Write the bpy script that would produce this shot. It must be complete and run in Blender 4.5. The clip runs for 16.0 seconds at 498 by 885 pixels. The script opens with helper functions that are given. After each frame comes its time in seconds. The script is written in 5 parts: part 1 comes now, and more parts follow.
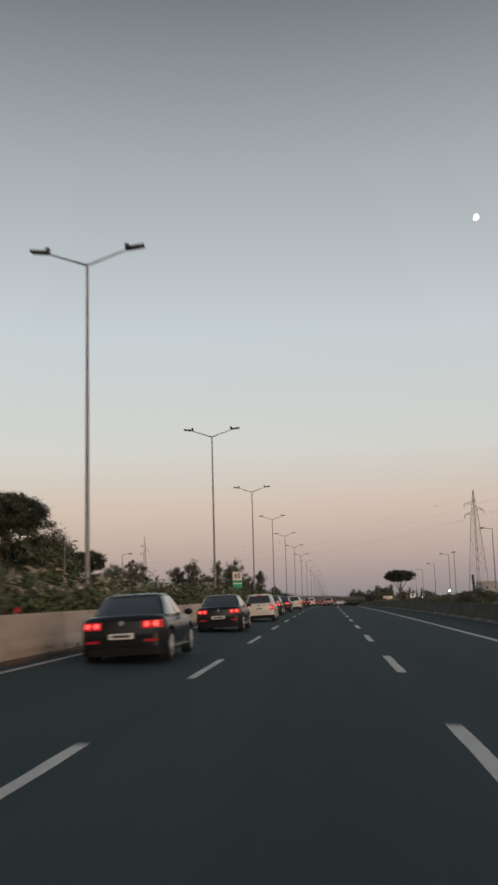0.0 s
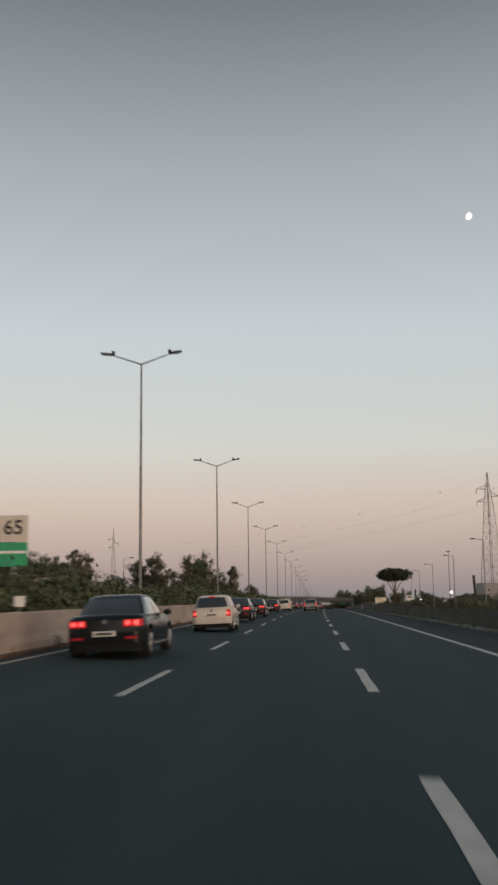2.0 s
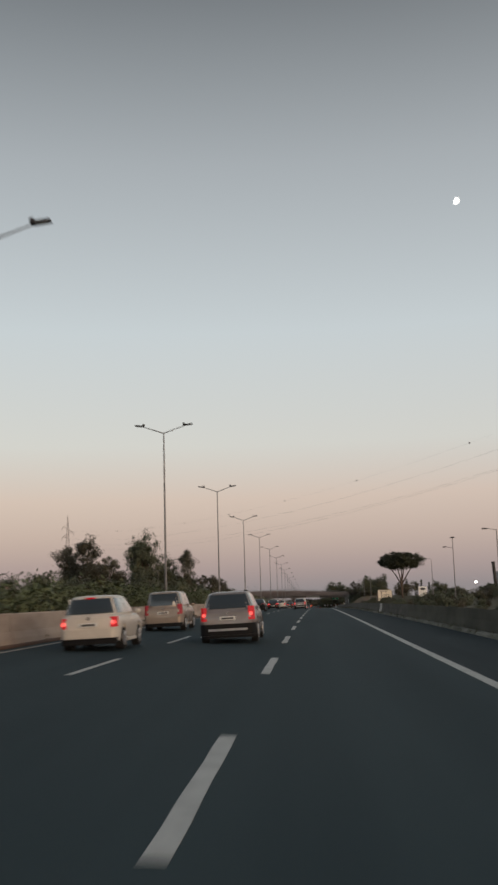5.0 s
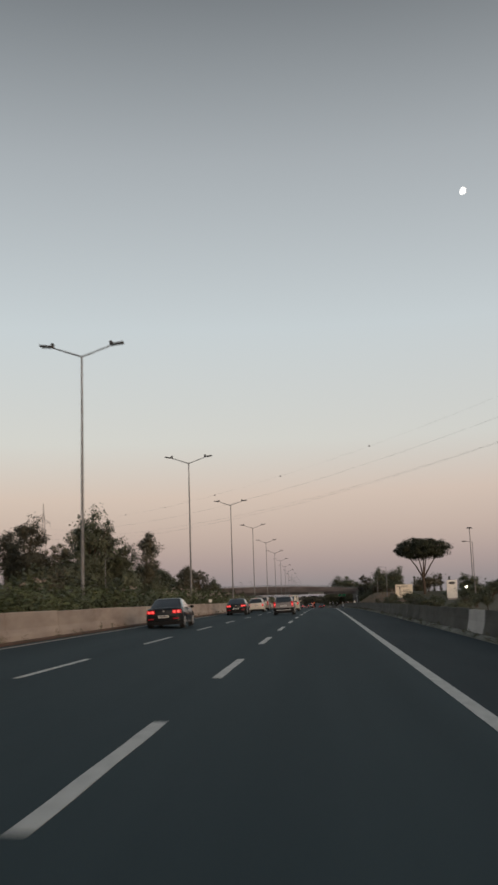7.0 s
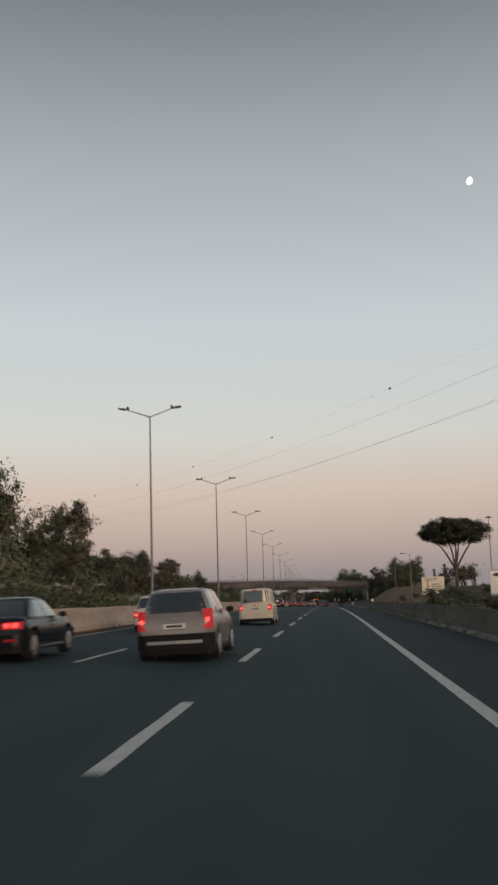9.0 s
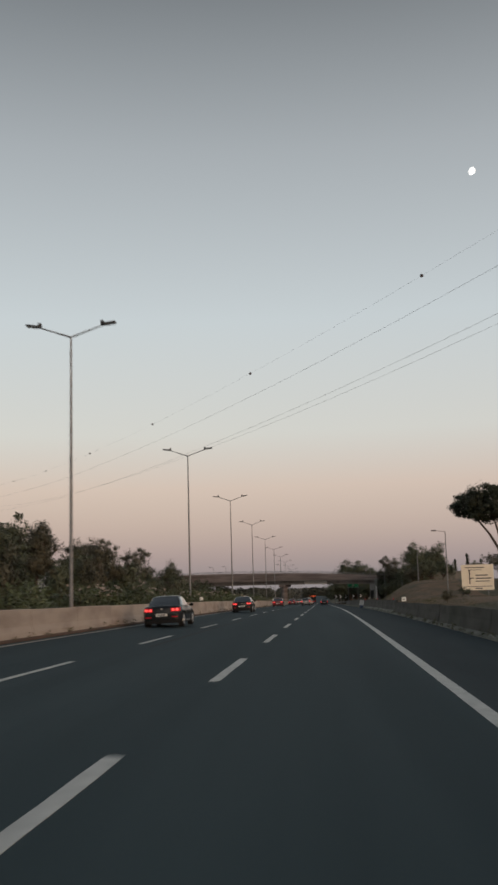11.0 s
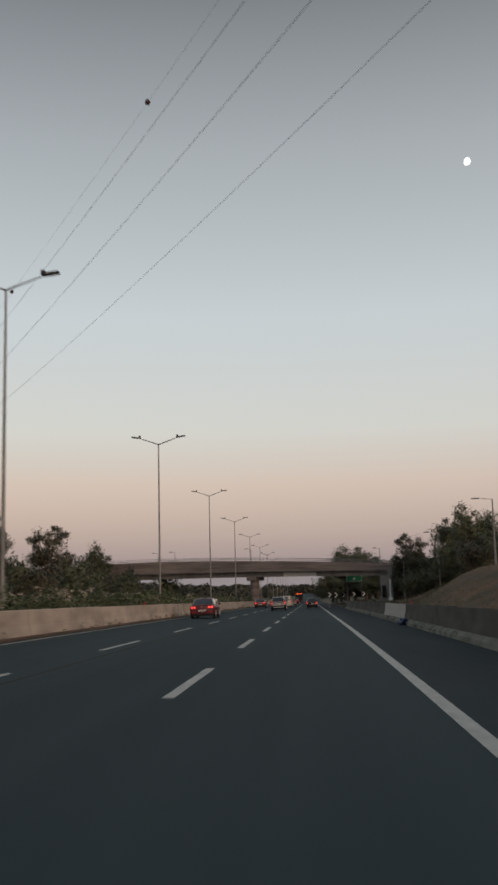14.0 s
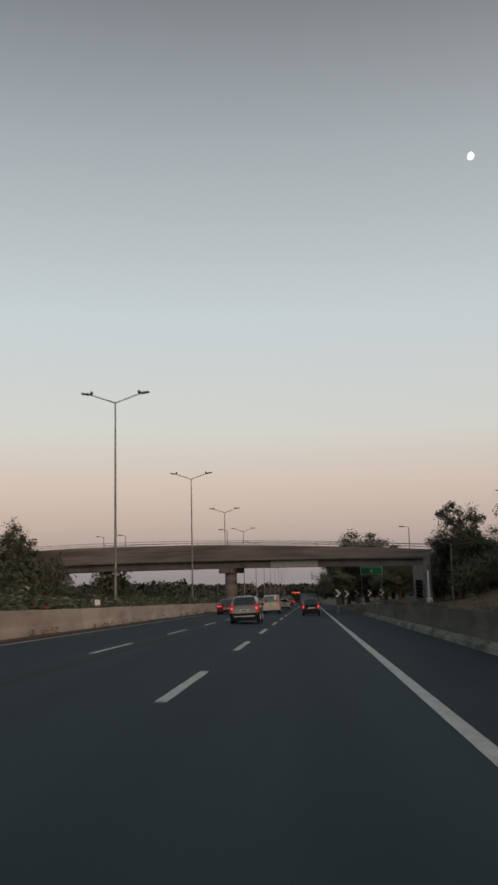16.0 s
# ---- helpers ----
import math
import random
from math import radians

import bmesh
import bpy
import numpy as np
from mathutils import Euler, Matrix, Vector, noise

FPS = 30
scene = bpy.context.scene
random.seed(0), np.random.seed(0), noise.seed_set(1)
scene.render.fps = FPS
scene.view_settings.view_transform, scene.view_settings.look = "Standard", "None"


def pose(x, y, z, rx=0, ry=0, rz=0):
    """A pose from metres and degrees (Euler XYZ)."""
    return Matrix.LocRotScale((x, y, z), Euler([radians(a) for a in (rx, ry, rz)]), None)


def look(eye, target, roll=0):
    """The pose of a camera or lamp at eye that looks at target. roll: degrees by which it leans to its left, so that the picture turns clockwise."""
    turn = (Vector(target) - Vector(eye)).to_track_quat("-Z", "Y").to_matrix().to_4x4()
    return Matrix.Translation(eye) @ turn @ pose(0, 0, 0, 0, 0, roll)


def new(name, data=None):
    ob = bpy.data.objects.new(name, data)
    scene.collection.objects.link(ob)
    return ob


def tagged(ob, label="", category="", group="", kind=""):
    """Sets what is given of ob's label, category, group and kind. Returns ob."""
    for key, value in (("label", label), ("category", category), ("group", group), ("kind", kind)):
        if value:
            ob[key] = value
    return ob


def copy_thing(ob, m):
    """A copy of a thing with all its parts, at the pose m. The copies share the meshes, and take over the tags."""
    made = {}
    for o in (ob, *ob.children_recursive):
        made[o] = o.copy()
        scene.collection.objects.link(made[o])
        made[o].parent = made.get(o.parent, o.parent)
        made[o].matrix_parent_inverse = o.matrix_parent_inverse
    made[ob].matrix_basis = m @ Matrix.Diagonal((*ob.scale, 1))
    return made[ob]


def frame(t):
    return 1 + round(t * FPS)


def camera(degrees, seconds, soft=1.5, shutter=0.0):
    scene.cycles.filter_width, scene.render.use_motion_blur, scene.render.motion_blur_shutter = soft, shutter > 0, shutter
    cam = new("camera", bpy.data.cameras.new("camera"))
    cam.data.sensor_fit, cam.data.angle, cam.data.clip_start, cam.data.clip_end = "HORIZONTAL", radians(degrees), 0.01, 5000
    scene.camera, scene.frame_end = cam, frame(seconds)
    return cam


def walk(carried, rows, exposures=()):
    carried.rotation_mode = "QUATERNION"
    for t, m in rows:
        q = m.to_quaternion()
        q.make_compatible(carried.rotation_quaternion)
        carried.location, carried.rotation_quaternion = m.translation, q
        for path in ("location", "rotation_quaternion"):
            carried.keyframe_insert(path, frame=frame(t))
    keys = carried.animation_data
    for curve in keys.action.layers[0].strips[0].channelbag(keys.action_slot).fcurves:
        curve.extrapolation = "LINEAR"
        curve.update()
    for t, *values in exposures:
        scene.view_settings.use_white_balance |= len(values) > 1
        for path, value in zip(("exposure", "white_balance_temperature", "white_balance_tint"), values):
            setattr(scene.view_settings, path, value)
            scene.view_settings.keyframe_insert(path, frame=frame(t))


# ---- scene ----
cam = camera(29.6, 16.0, soft=2.8, shutter=0.35)
walk(cam, [
    (0.0, pose(0.502, 0.258, 1.415, 99.323, 1.577, 4.656)),
    (0.5, pose(0.573, 16.340, 1.409, 99.341, 1.562, 4.425)),
    (1.0, pose(0.706, 32.628, 1.393, 99.354, 1.232, 4.200)),
    (1.5, pose(0.786, 48.753, 1.366, 99.301, 0.775, 3.926)),
    (2.0, pose(0.988, 64.859, 1.328, 99.280, 0.749, 3.757)),
    (2.5, pose(1.296, 81.230, 1.279, 99.262, 0.970, 3.609)),
    (3.0, pose(1.620, 97.694, 1.218, 99.212, 1.403, 3.463)),
    (3.5, pose(2.081, 114.139, 1.146, 99.040, 1.629, 3.319)),
    (4.0, pose(2.490, 130.871, 1.061, 99.011, 1.641, 3.153)),
    (6.5, pose(4.518, 212.288, 0.477, 98.899, 1.615, 3.267)),
    (7.0, pose(5.015, 228.091, 0.331, 98.810, 1.789, 3.510)),
    (7.5, pose(5.346, 243.832, 0.172, 98.622, 1.737, 3.592)),
    (8.0, pose(5.584, 259.630, 0.000, 98.604, 1.758, 3.679)),
    (10.5, pose(6.794, 337.154, -1.026, 98.383, 1.542, 3.796)),
    (11.0, pose(7.126, 352.102, -1.259, 98.320, 1.602, 3.718)),
    (11.5, pose(7.363, 366.876, -1.502, 98.319, 1.401, 3.548)),
    (12.0, pose(7.673, 381.653, -1.757, 98.282, 1.437, 3.464)),
    (12.5, pose(7.939, 396.499, -2.024, 98.279, 1.576, 3.310)),
    (13.0, pose(8.220, 411.072, -2.299, 98.274, 1.434, 3.250)),
    (13.5, pose(8.483, 425.599, -2.584, 98.215, 1.303, 3.156)),
    (14.0, pose(8.753, 440.038, -2.879, 98.153, 1.397, 3.148)),
    (14.5, pose(9.006, 454.235, -3.179, 98.186, 1.260, 3.133)),
    (15.0, pose(9.150, 468.680, -3.495, 98.162, 1.146, 3.041)),
    (15.5, pose(9.326, 483.254, -3.825, 98.180, 1.066, 3.057)),
    (16.0, pose(9.408, 497.562, -4.160, 98.133, 1.177, 3.148)),
])

# ---- dusk sky, afterglow behind the traveller ----
world = bpy.data.worlds.new("dusk")
scene.world = world
world.use_nodes = True
wn, wl = world.node_tree.nodes, world.node_tree.links
wn.clear()
w_out = wn.new("ShaderNodeOutputWorld")
w_coord = wn.new("ShaderNodeTexCoord")
w_sep = wn.new("ShaderNodeSeparateXYZ")
w_ramp = wn.new("ShaderNodeValToRGB")
w_haze = wn.new("ShaderNodeBackground")
w_sky = wn.new("ShaderNodeTexSky")
w_glow = wn.new("ShaderNodeBackground")
w_add = wn.new("ShaderNodeAddShader")
wl.new(w_coord.outputs["Generated"], w_sep.inputs[0])
wl.new(w_sep.outputs["Z"], w_ramp.inputs[0])
wl.new(w_ramp.outputs[0], w_haze.inputs[0])
w_haze.inputs[1].default_value = 1.0
w_sky.sky_type = "NISHITA"
w_sky.sun_disc = False
SUN_ELEVATION, SUN_AZIMUTH = 2.0, 145.0
w_sky.sun_elevation = radians(SUN_ELEVATION)
w_sky.sun_rotation = radians(SUN_AZIMUTH)
wl.new(w_sky.outputs[0], w_glow.inputs[0])
w_glow.inputs[1].default_value = 0.05
wl.new(w_haze.outputs[0], w_add.inputs[0])
wl.new(w_glow.outputs[0], w_add.inputs[1])
wl.new(w_add.outputs[0], w_out.inputs[0])
SKY = ((0.0, (0.262, 0.248, 0.262)), (0.03, (0.345, 0.295, 0.312)), (0.06, (0.445, 0.36, 0.355)), (0.097, (0.545, 0.437, 0.406)), (0.154, (0.562, 0.552, 0.536)),
       (0.27, (0.511, 0.55, 0.573)), (0.43, (0.346, 0.366, 0.384)), (0.57, (0.153, 0.16, 0.168)), (1.0, (0.11, 0.13, 0.16)))
ramp = w_ramp.color_ramp
while len(ramp.elements) < len(SKY):
    ramp.elements.new(0.5)
for el, (p, c) in zip(ramp.elements, SKY):
    el.position, el.color = p, (*c, 1)

sun_data = bpy.data.lights.new("sun", "SUN")
sun_data.energy, sun_data.angle, sun_data.color = 1.4, radians(40), (1.0, 0.70, 0.47)
sun = new("sun", sun_data)
az = radians(SUN_AZIMUTH)
sun.matrix_world = look((300 * math.sin(az), 300 * math.cos(az), 55), (0, 0, 0))

# ---- materials ----
def material(name, base, second=None, rough=0.7, metal=0.0, scale=4.0, fine=60.0, bump=0.2, stretch=(1, 1, 1),
             vary=0.0, spread=(0.35, 0.7), detail=6.0, glow=None, coat=0.0, random_tone=0.0, grain=0.25, gloss=0.5):
    m = bpy.data.materials.new(name)
    m.use_nodes = True
    n, l = m.node_tree.nodes, m.node_tree.links
    b = n["Principled BSDF"]
    b.inputs["Roughness"].default_value = rough
    b.inputs["Metallic"].default_value = metal
    b.inputs["Coat Weight"].default_value = coat
    b.inputs["Specular IOR Level"].default_value = gloss
    second = second or tuple(c * 0.75 for c in base)
    geo = n.new("ShaderNodeNewGeometry")
    mp = n.new("ShaderNodeMapping")
    mp.inputs["Scale"].default_value = stretch
    l.new(geo.outputs["Position"], mp.inputs[0])
    big = n.new("ShaderNodeTexNoise")
    big.inputs["Scale"].default_value = scale
    big.inputs["Detail"].default_value = detail
    l.new(mp.outputs[0], big.inputs["Vector"])
    rng = n.new("ShaderNodeMapRange")
    rng.inputs["From Min"].default_value, rng.inputs["From Max"].default_value = spread
    l.new(big.outputs["Fac"], rng.inputs["Value"])
    mix = n.new("ShaderNodeMix")
    mix.data_type = "RGBA"
    mix.inputs[6].default_value, mix.inputs[7].default_value = (*base, 1), (*second, 1)
    l.new(rng.outputs[0], mix.inputs[0])
    tex = n.new("ShaderNodeTexNoise")
    tex.inputs["Scale"].default_value = fine
    tex.inputs["Detail"].default_value = 3
    l.new(geo.outputs["Position"], tex.inputs["Vector"])
    gr = n.new("ShaderNodeMapRange")
    gr.inputs["To Min"].default_value, gr.inputs["To Max"].default_value = 1 - grain, 1 + grain
    l.new(tex.outputs["Fac"], gr.inputs["Value"])
    mul = n.new("ShaderNodeMix")
    mul.data_type, mul.blend_type = "RGBA", "MULTIPLY"
    mul.inputs[0].default_value = 1
    l.new(mix.outputs[2], mul.inputs[6])
    l.new(gr.outputs[0], mul.inputs[7])
    last = mul.outputs[2]
    if random_tone:
        info = n.new("ShaderNodeObjectInfo")
        rr = n.new("ShaderNodeMapRange")
        rr.inputs["To Min"].default_value, rr.inputs["To Max"].default_value = 1 - random_tone, 1 + random_tone
        l.new(info.outputs["Random"], rr.inputs["Value"])
        m2 = n.new("ShaderNodeMix")
        m2.data_type, m2.blend_type = "RGBA", "MULTIPLY"
        m2.inputs[0].default_value = 1
        l.new(last, m2.inputs[6])
        l.new(rr.outputs[0], m2.inputs[7])
        last = m2.outputs[2]
    if vary:
        ri = n.new("ShaderNodeMapRange")
        ri.inputs["To Min"].default_value, ri.inputs["To Max"].default_value = 1 - vary, 1 + vary
        l.new(geo.outputs["Random Per Island"], ri.inputs["Value"])
        m3 = n.new("ShaderNodeMix")
        m3.data_type, m3.blend_type = "RGBA", "MULTIPLY"
        m3.inputs[0].default_value = 1
        l.new(last, m3.inputs[6])
        l.new(ri.outputs[0], m3.inputs[7])
        last = m3.outputs[2]
    l.new(last, b.inputs["Base Color"])
    if bump:
        bp = n.new("ShaderNodeBump")
        bp.inputs["Strength"].default_value = bump
        bp.inputs["Distance"].default_value = 0.02
        l.new(tex.outputs["Fac"], bp.inputs["Height"])
        l.new(bp.outputs[0], b.inputs["Normal"])
    if glow:
        b.inputs["Emission Color"].default_value = (*glow[0], 1)
        b.inputs["Emission Strength"].default_value = glow[1]
    return m


M = {}
M["asphalt"] = material("asphalt", (0.027, 0.048, 0.057), (0.039, 0.064, 0.074), 0.88, gloss=0.18, scale=0.5, fine=90, bump=0.3, stretch=(1.6, 0.05, 1))
M["shoulder"] = material("shoulder_asphalt", (0.024, 0.038, 0.046), (0.034, 0.051, 0.058), 0.9, gloss=0.18, scale=0.7, fine=80, bump=0.4, stretch=(1, 0.12, 1))
M["tar"] = material("tar_seam", (0.012, 0.018, 0.021), (0.02, 0.028, 0.031), 0.8, gloss=0.2, scale=2, fine=60, bump=0.2, stretch=(1, 0.2, 1))
M["paint"] = material("road_paint", (0.53, 0.55, 0.53), (0.33, 0.35, 0.34), 0.6, scale=5, fine=70, bump=0.1)
M["worn_paint"] = material("worn_road_paint", (0.50, 0.49, 0.44), (0.26, 0.25, 0.22), 0.7, scale=4, fine=70, bump=0.1)
M["concrete"] = material("barrier_concrete", (0.455, 0.375, 0.315), (0.32, 0.255, 0.212), 0.9, scale=0.8, fine=35, bump=0.25, stretch=(1, 0.5, 2.0), random_tone=0.12, spread=(0.42, 0.68))
M["old_concrete"] = material("weathered_concrete", (0.105, 0.098, 0.083), (0.05, 0.048, 0.038), 0.92, scale=0.9, fine=30, bump=0.4, stretch=(1, 0.5, 1.5), random_tone=0.1)
M["kerb_dirt"] = material("reddish_dirt_on_kerb", (0.12, 0.07, 0.05), (0.06, 0.042, 0.032), 0.95, scale=1.6, fine=20, bump=0.6, stretch=(1, 0.4, 1))
M["mossy"] = material("mossy_dark_concrete", (0.082, 0.079, 0.06), (0.045, 0.046, 0.034), 0.95, scale=0.8, fine=25, bump=0.4, stretch=(1, 0.5, 1.5), random_tone=0.12)
M["rubble"] = material("pale_crumbled_concrete", (0.27, 0.265, 0.225), (0.085, 0.088, 0.066), 0.95, scale=1.3, fine=22, bump=0.6, stretch=(1, 0.5, 1))
M["bridge"] = material("bridge_concrete", (0.26, 0.215, 0.20), (0.13, 0.105, 0.097), 0.9, scale=0.5, fine=14, bump=0.2, stretch=(0.25, 0.25, 3.5))
M["beam"] = material("beam_concrete", (0.22, 0.195, 0.18), (0.13, 0.115, 0.105), 0.9, scale=0.4, fine=14, bump=0.2, stretch=(1, 1, 0.6))
M["new_concrete"] = material("new_concrete", (0.52, 0.49, 0.45), (0.42, 0.39, 0.36), 0.85, scale=1.5, fine=40, bump=0.15)
M["dry_grass"] = material("dry_grass_ground", (0.085, 0.075, 0.042), (0.04, 0.045, 0.022), 0.95, scale=0.25, fine=9, bump=0.8)
M["earth"] = material("bare_brown_earth", (0.185, 0.108, 0.062), (0.075, 0.068, 0.038), 0.95, scale=0.3, fine=5, bump=0.9)
M["steel"] = material("galvanised_steel", (0.24, 0.24, 0.245), (0.19, 0.19, 0.195), 0.5, 0.6, scale=3, fine=50, bump=0.03)
M["dark_steel"] = material("dark_lamp_housing", (0.05, 0.052, 0.055), (0.035, 0.035, 0.04), 0.5, 0.2, scale=5, bump=0.02)
M["lens"] = material("lamp_glass", (0.35, 0.36, 0.36), (0.3, 0.3, 0.3), 0.25, scale=5, bump=0)
M["lattice"] = material("pylon_steel", (0.30, 0.28, 0.27), (0.22, 0.2, 0.19), 0.6, 0.4, scale=1, bump=0)
M["abutment"] = material("dark_stained_concrete", (0.27, 0.25, 0.245), (0.17, 0.165, 0.15), 0.92, scale=0.5, fine=14, bump=0.3, stretch=(1, 1, 0.5))
M["wire"] = material("wire_metal", (0.16, 0.16, 0.17), None, 0.6, 0.3, bump=0)
M["ball"] = material("marker_ball_red", (0.06, 0.03, 0.03), None, 0.6, bump=0)
M["leaf_oleander"] = material("oleander_leaves", (0.102, 0.124, 0.056), (0.066, 0.086, 0.038), 0.6, scale=0.5, fine=3, bump=0, vary=0.08, random_tone=0.28)
M["flower"] = material("oleander_flowers", (0.48, 0.43, 0.38), (0.40, 0.32, 0.29), 0.7, scale=2, fine=8, bump=0, vary=0.2)
M["leaf_tree"] = material("tree_leaves", (0.098, 0.112, 0.066), (0.064, 0.076, 0.046), 0.65, scale=0.15, fine=2, bump=0, vary=0.08, random_tone=0.2)
M["leaf_euca"] = material("eucalyptus_leaves", (0.10, 0.094, 0.062), (0.064, 0.064, 0.043), 0.6, scale=0.15, fine=2, bump=0, vary=0.08, random_tone=0.2)
M["leaf_pine"] = material("pine_needles", (0.035, 0.043, 0.02), (0.022, 0.028, 0.014), 0.7, scale=0.2, fine=2, bump=0, vary=0.16)
M["bark"] = material("bark", (0.11, 0.08, 0.06), (0.06, 0.045, 0.035), 0.95, scale=1.5, fine=12, bump=0.7, stretch=(1, 1, 0.2))
M["weed"] = material("dry_weeds", (0.12, 0.105, 0.055), (0.06, 0.066, 0.03), 0.8, scale=0.6, fine=4, bump=0, vary=0.4)
M["plate_white"] = material("white_sign_sheet", (0.86, 0.85, 0.82), (0.78, 0.77, 0.74), 0.5, scale=1.2, bump=0.02)
M["sign_yellow"] = material("cream_sign_sheet", (0.80, 0.735, 0.61), (0.72, 0.66, 0.54), 0.5, scale=0.8, bump=0.02)
M["faded_sheet"] = material("faded_sign_sheet", (0.74, 0.67, 0.60), (0.64, 0.575, 0.51), 0.5, scale=1.0, bump=0.02)
M["sign_green"] = material("green_sign_sheet", (0.045, 0.40, 0.19), (0.038, 0.33, 0.155), 0.45, scale=1.5, bump=0.02)
M["bright_sheet"] = material("bright_reflective_sheet", (0.93, 0.93, 0.92), (0.88, 0.88, 0.87), 0.35, scale=1.2, bump=0.02)
M["old_plaster"] = material("weathered_grey_render", (0.21, 0.20, 0.185), (0.12, 0.12, 0.105), 0.92, scale=0.9, fine=18, bump=0.3, stretch=(1, 1, 0.5))
M["sign_black"] = material("black_sign_print", (0.03, 0.028, 0.026), None, 0.6, bump=0)
M["red_reflector"] = material("red_reflector", (0.55, 0.04, 0.05), (0.4, 0.03, 0.04), 0.35, scale=10, bump=0)
M["tyre"] = material("tyre_rubber", (0.018, 0.018, 0.018), None, 0.85, scale=10, fine=80, bump=0.2)
M["rim"] = material("alloy_rim", (0.55, 0.55, 0.55), (0.45, 0.45, 0.45), 0.3, 0.8, scale=6, bump=0)
M["car_glass"] = material("tinted_car_glass", (0.022, 0.030, 0.034), (0.016, 0.022, 0.025), 0.05, scale=2, bump=0, grain=0.05, coat=1.0, gloss=0.8)
M["chrome"] = material("chrome_badge", (0.7, 0.7, 0.7), None, 0.2, 1.0, bump=0)
M["tail"] = material("lit_tail_lamp", (0.5, 0.01, 0.015), None, 0.25, bump=0, glow=((1.0, 0.02, 0.035), 0.16))
M["tail_hot"] = material("lit_tail_bulb", (0.6, 0.05, 0.03), None, 0.25, bump=0, glow=((1.0, 0.09, 0.08), 1.9))
# faint glow added to red lenses and reflectors that hold no lit lamp
M["tail_faint_glow"] = material("faintly_glowing_red_lens", (0.30, 0.012, 0.02), None, 0.2, bump=0, glow=((1.0, 0.03, 0.06), 0.06))
M["trim_black"] = material("black_plastic_trim", (0.012, 0.012, 0.013), None, 0.65, gloss=0.2, scale=6, bump=0.05)
M["number_plate"] = material("number_plate", (0.72, 0.72, 0.70), (0.66, 0.66, 0.64), 0.4, bump=0)
M["plaster"] = material("building_plaster", (0.40, 0.375, 0.38), (0.33, 0.31, 0.315), 0.9, scale=0.6, fine=12, bump=0.15)
M["pale_plaster"] = material("pale_building_plaster", (0.58, 0.54, 0.50), (0.48, 0.45, 0.42), 0.9, scale=0.5, fine=12, bump=0.15)
M["far_wood"] = material("far_woods", (0.075, 0.077, 0.06), (0.048, 0.052, 0.04), 0.9, scale=0.05, fine=0.6, bump=0, vary=0.3)
M["moon"] = material("moon_surface", (0.6, 0.6, 0.58), None, 1.0, bump=0, glow=((1.0, 0.98, 0.94), 1.3))
M["lamp_on"] = material("lit_lamp", (0.9, 0.9, 0.85), None, 0.4, bump=0, glow=((1.0, 0.9, 0.75), 12.0))
M["blue_plastic"] = material("blue_plastic", (0.014, 0.034, 0.115), (0.008, 0.02, 0.07), 0.5, scale=6, fine=20, bump=0.5)
M["orange_light"] = material("lit_amber_lamp", (0.8, 0.3, 0.05), None, 0.4, bump=0, glow=((1.0, 0.09, 0.03), 1.3))

# ---- small builders ----
GRADE = -0.031
# the motorway swings gently and falls away over a long crest: degrees to the right and downhill along it
BEND_Y = (-900, 0, 110, 220, 340, 420, 500, 5000)
SWING = (0, 0, 0.15, 0.75, 1.1, 0.88, 0.5, 0.5)
FALL = (0, 0, 0.26, 0.53, 0.88, 1.13, 1.37, 1.37)
ALONG = np.arange(-900.0, 5001.0)


def summed(degrees):
    slope = np.tan(np.radians(np.interp(ALONG, BEND_Y, degrees)))
    total = np.concatenate(([0.0], np.cumsum((slope[1:] + slope[:-1]) / 2)))
    return total - np.interp(0.0, ALONG, total)


SIDEWAYS, DOWNWARDS = summed(SWING), summed(FALL)


def bend_at(y):
    """How far a place on the straight plan moves once the road bends and falls."""
    return Vector((float(np.interp(y, ALONG, SIDEWAYS)), 0, -float(np.interp(y, ALONG, DOWNWARDS))))


def lean_at(y):
    """The same for a short piece that lies along the road: it also turns and tips with it."""
    turned = Matrix.Rotation(-radians(float(np.interp(y, BEND_Y, SWING))), 4, "Z") @ Matrix.Rotation(-radians(float(np.interp(y, BEND_Y, FALL))), 4, "X")
    return Matrix.Translation(bend_at(y) + Vector((0, y, 0))) @ turned @ Matrix.Translation((0, -y, 0))


def gz(x):
    """Height of the cambered carriageway at x."""
    return GRADE * max(-6.6, min(10.2, x))


def mesh_of(name, bm, mat, smooth=None):
    me = bpy.data.meshes.new(name)
    bm.to_mesh(me)
    bm.free()
    for m in (mat if isinstance(mat, (list, tuple)) else [mat]):
        me.materials.append(m)
    if smooth is not None:
        for p in me.polygons:
            p.use_smooth = True
        me.set_sharp_from_angle(angle=radians(smooth))
    return me


def part(name, bm, mat, parent, label="", smooth=None):
    ob = new(name, mesh_of(name, bm, mat, smooth))
    ob.parent = parent
    if label:
        tagged(ob, label)
    return ob


def thing(name, label, category, group="", kind="", at=(0, 0, 0)):
    ob = new(name)
    ob.matrix_world = Matrix.Translation(at)
    return tagged(ob, label, category, group, kind)


def box(bm, x0, y0, z0, x1, y1, z1, bevel=0.0):
    r = bmesh.ops.create_cube(bm, size=1.0, matrix=Matrix.Translation(((x0 + x1) / 2, (y0 + y1) / 2, (z0 + z1) / 2)) @ Matrix.Diagonal((x1 - x0, y1 - y0, z1 - z0, 1)))
    if bevel:
        edges = list({e for v in r["verts"] for e in v.link_edges})
        bmesh.ops.bevel(bm, geom=edges, offset=bevel, segments=2, affect="EDGES", profile=0.5)
    return bm


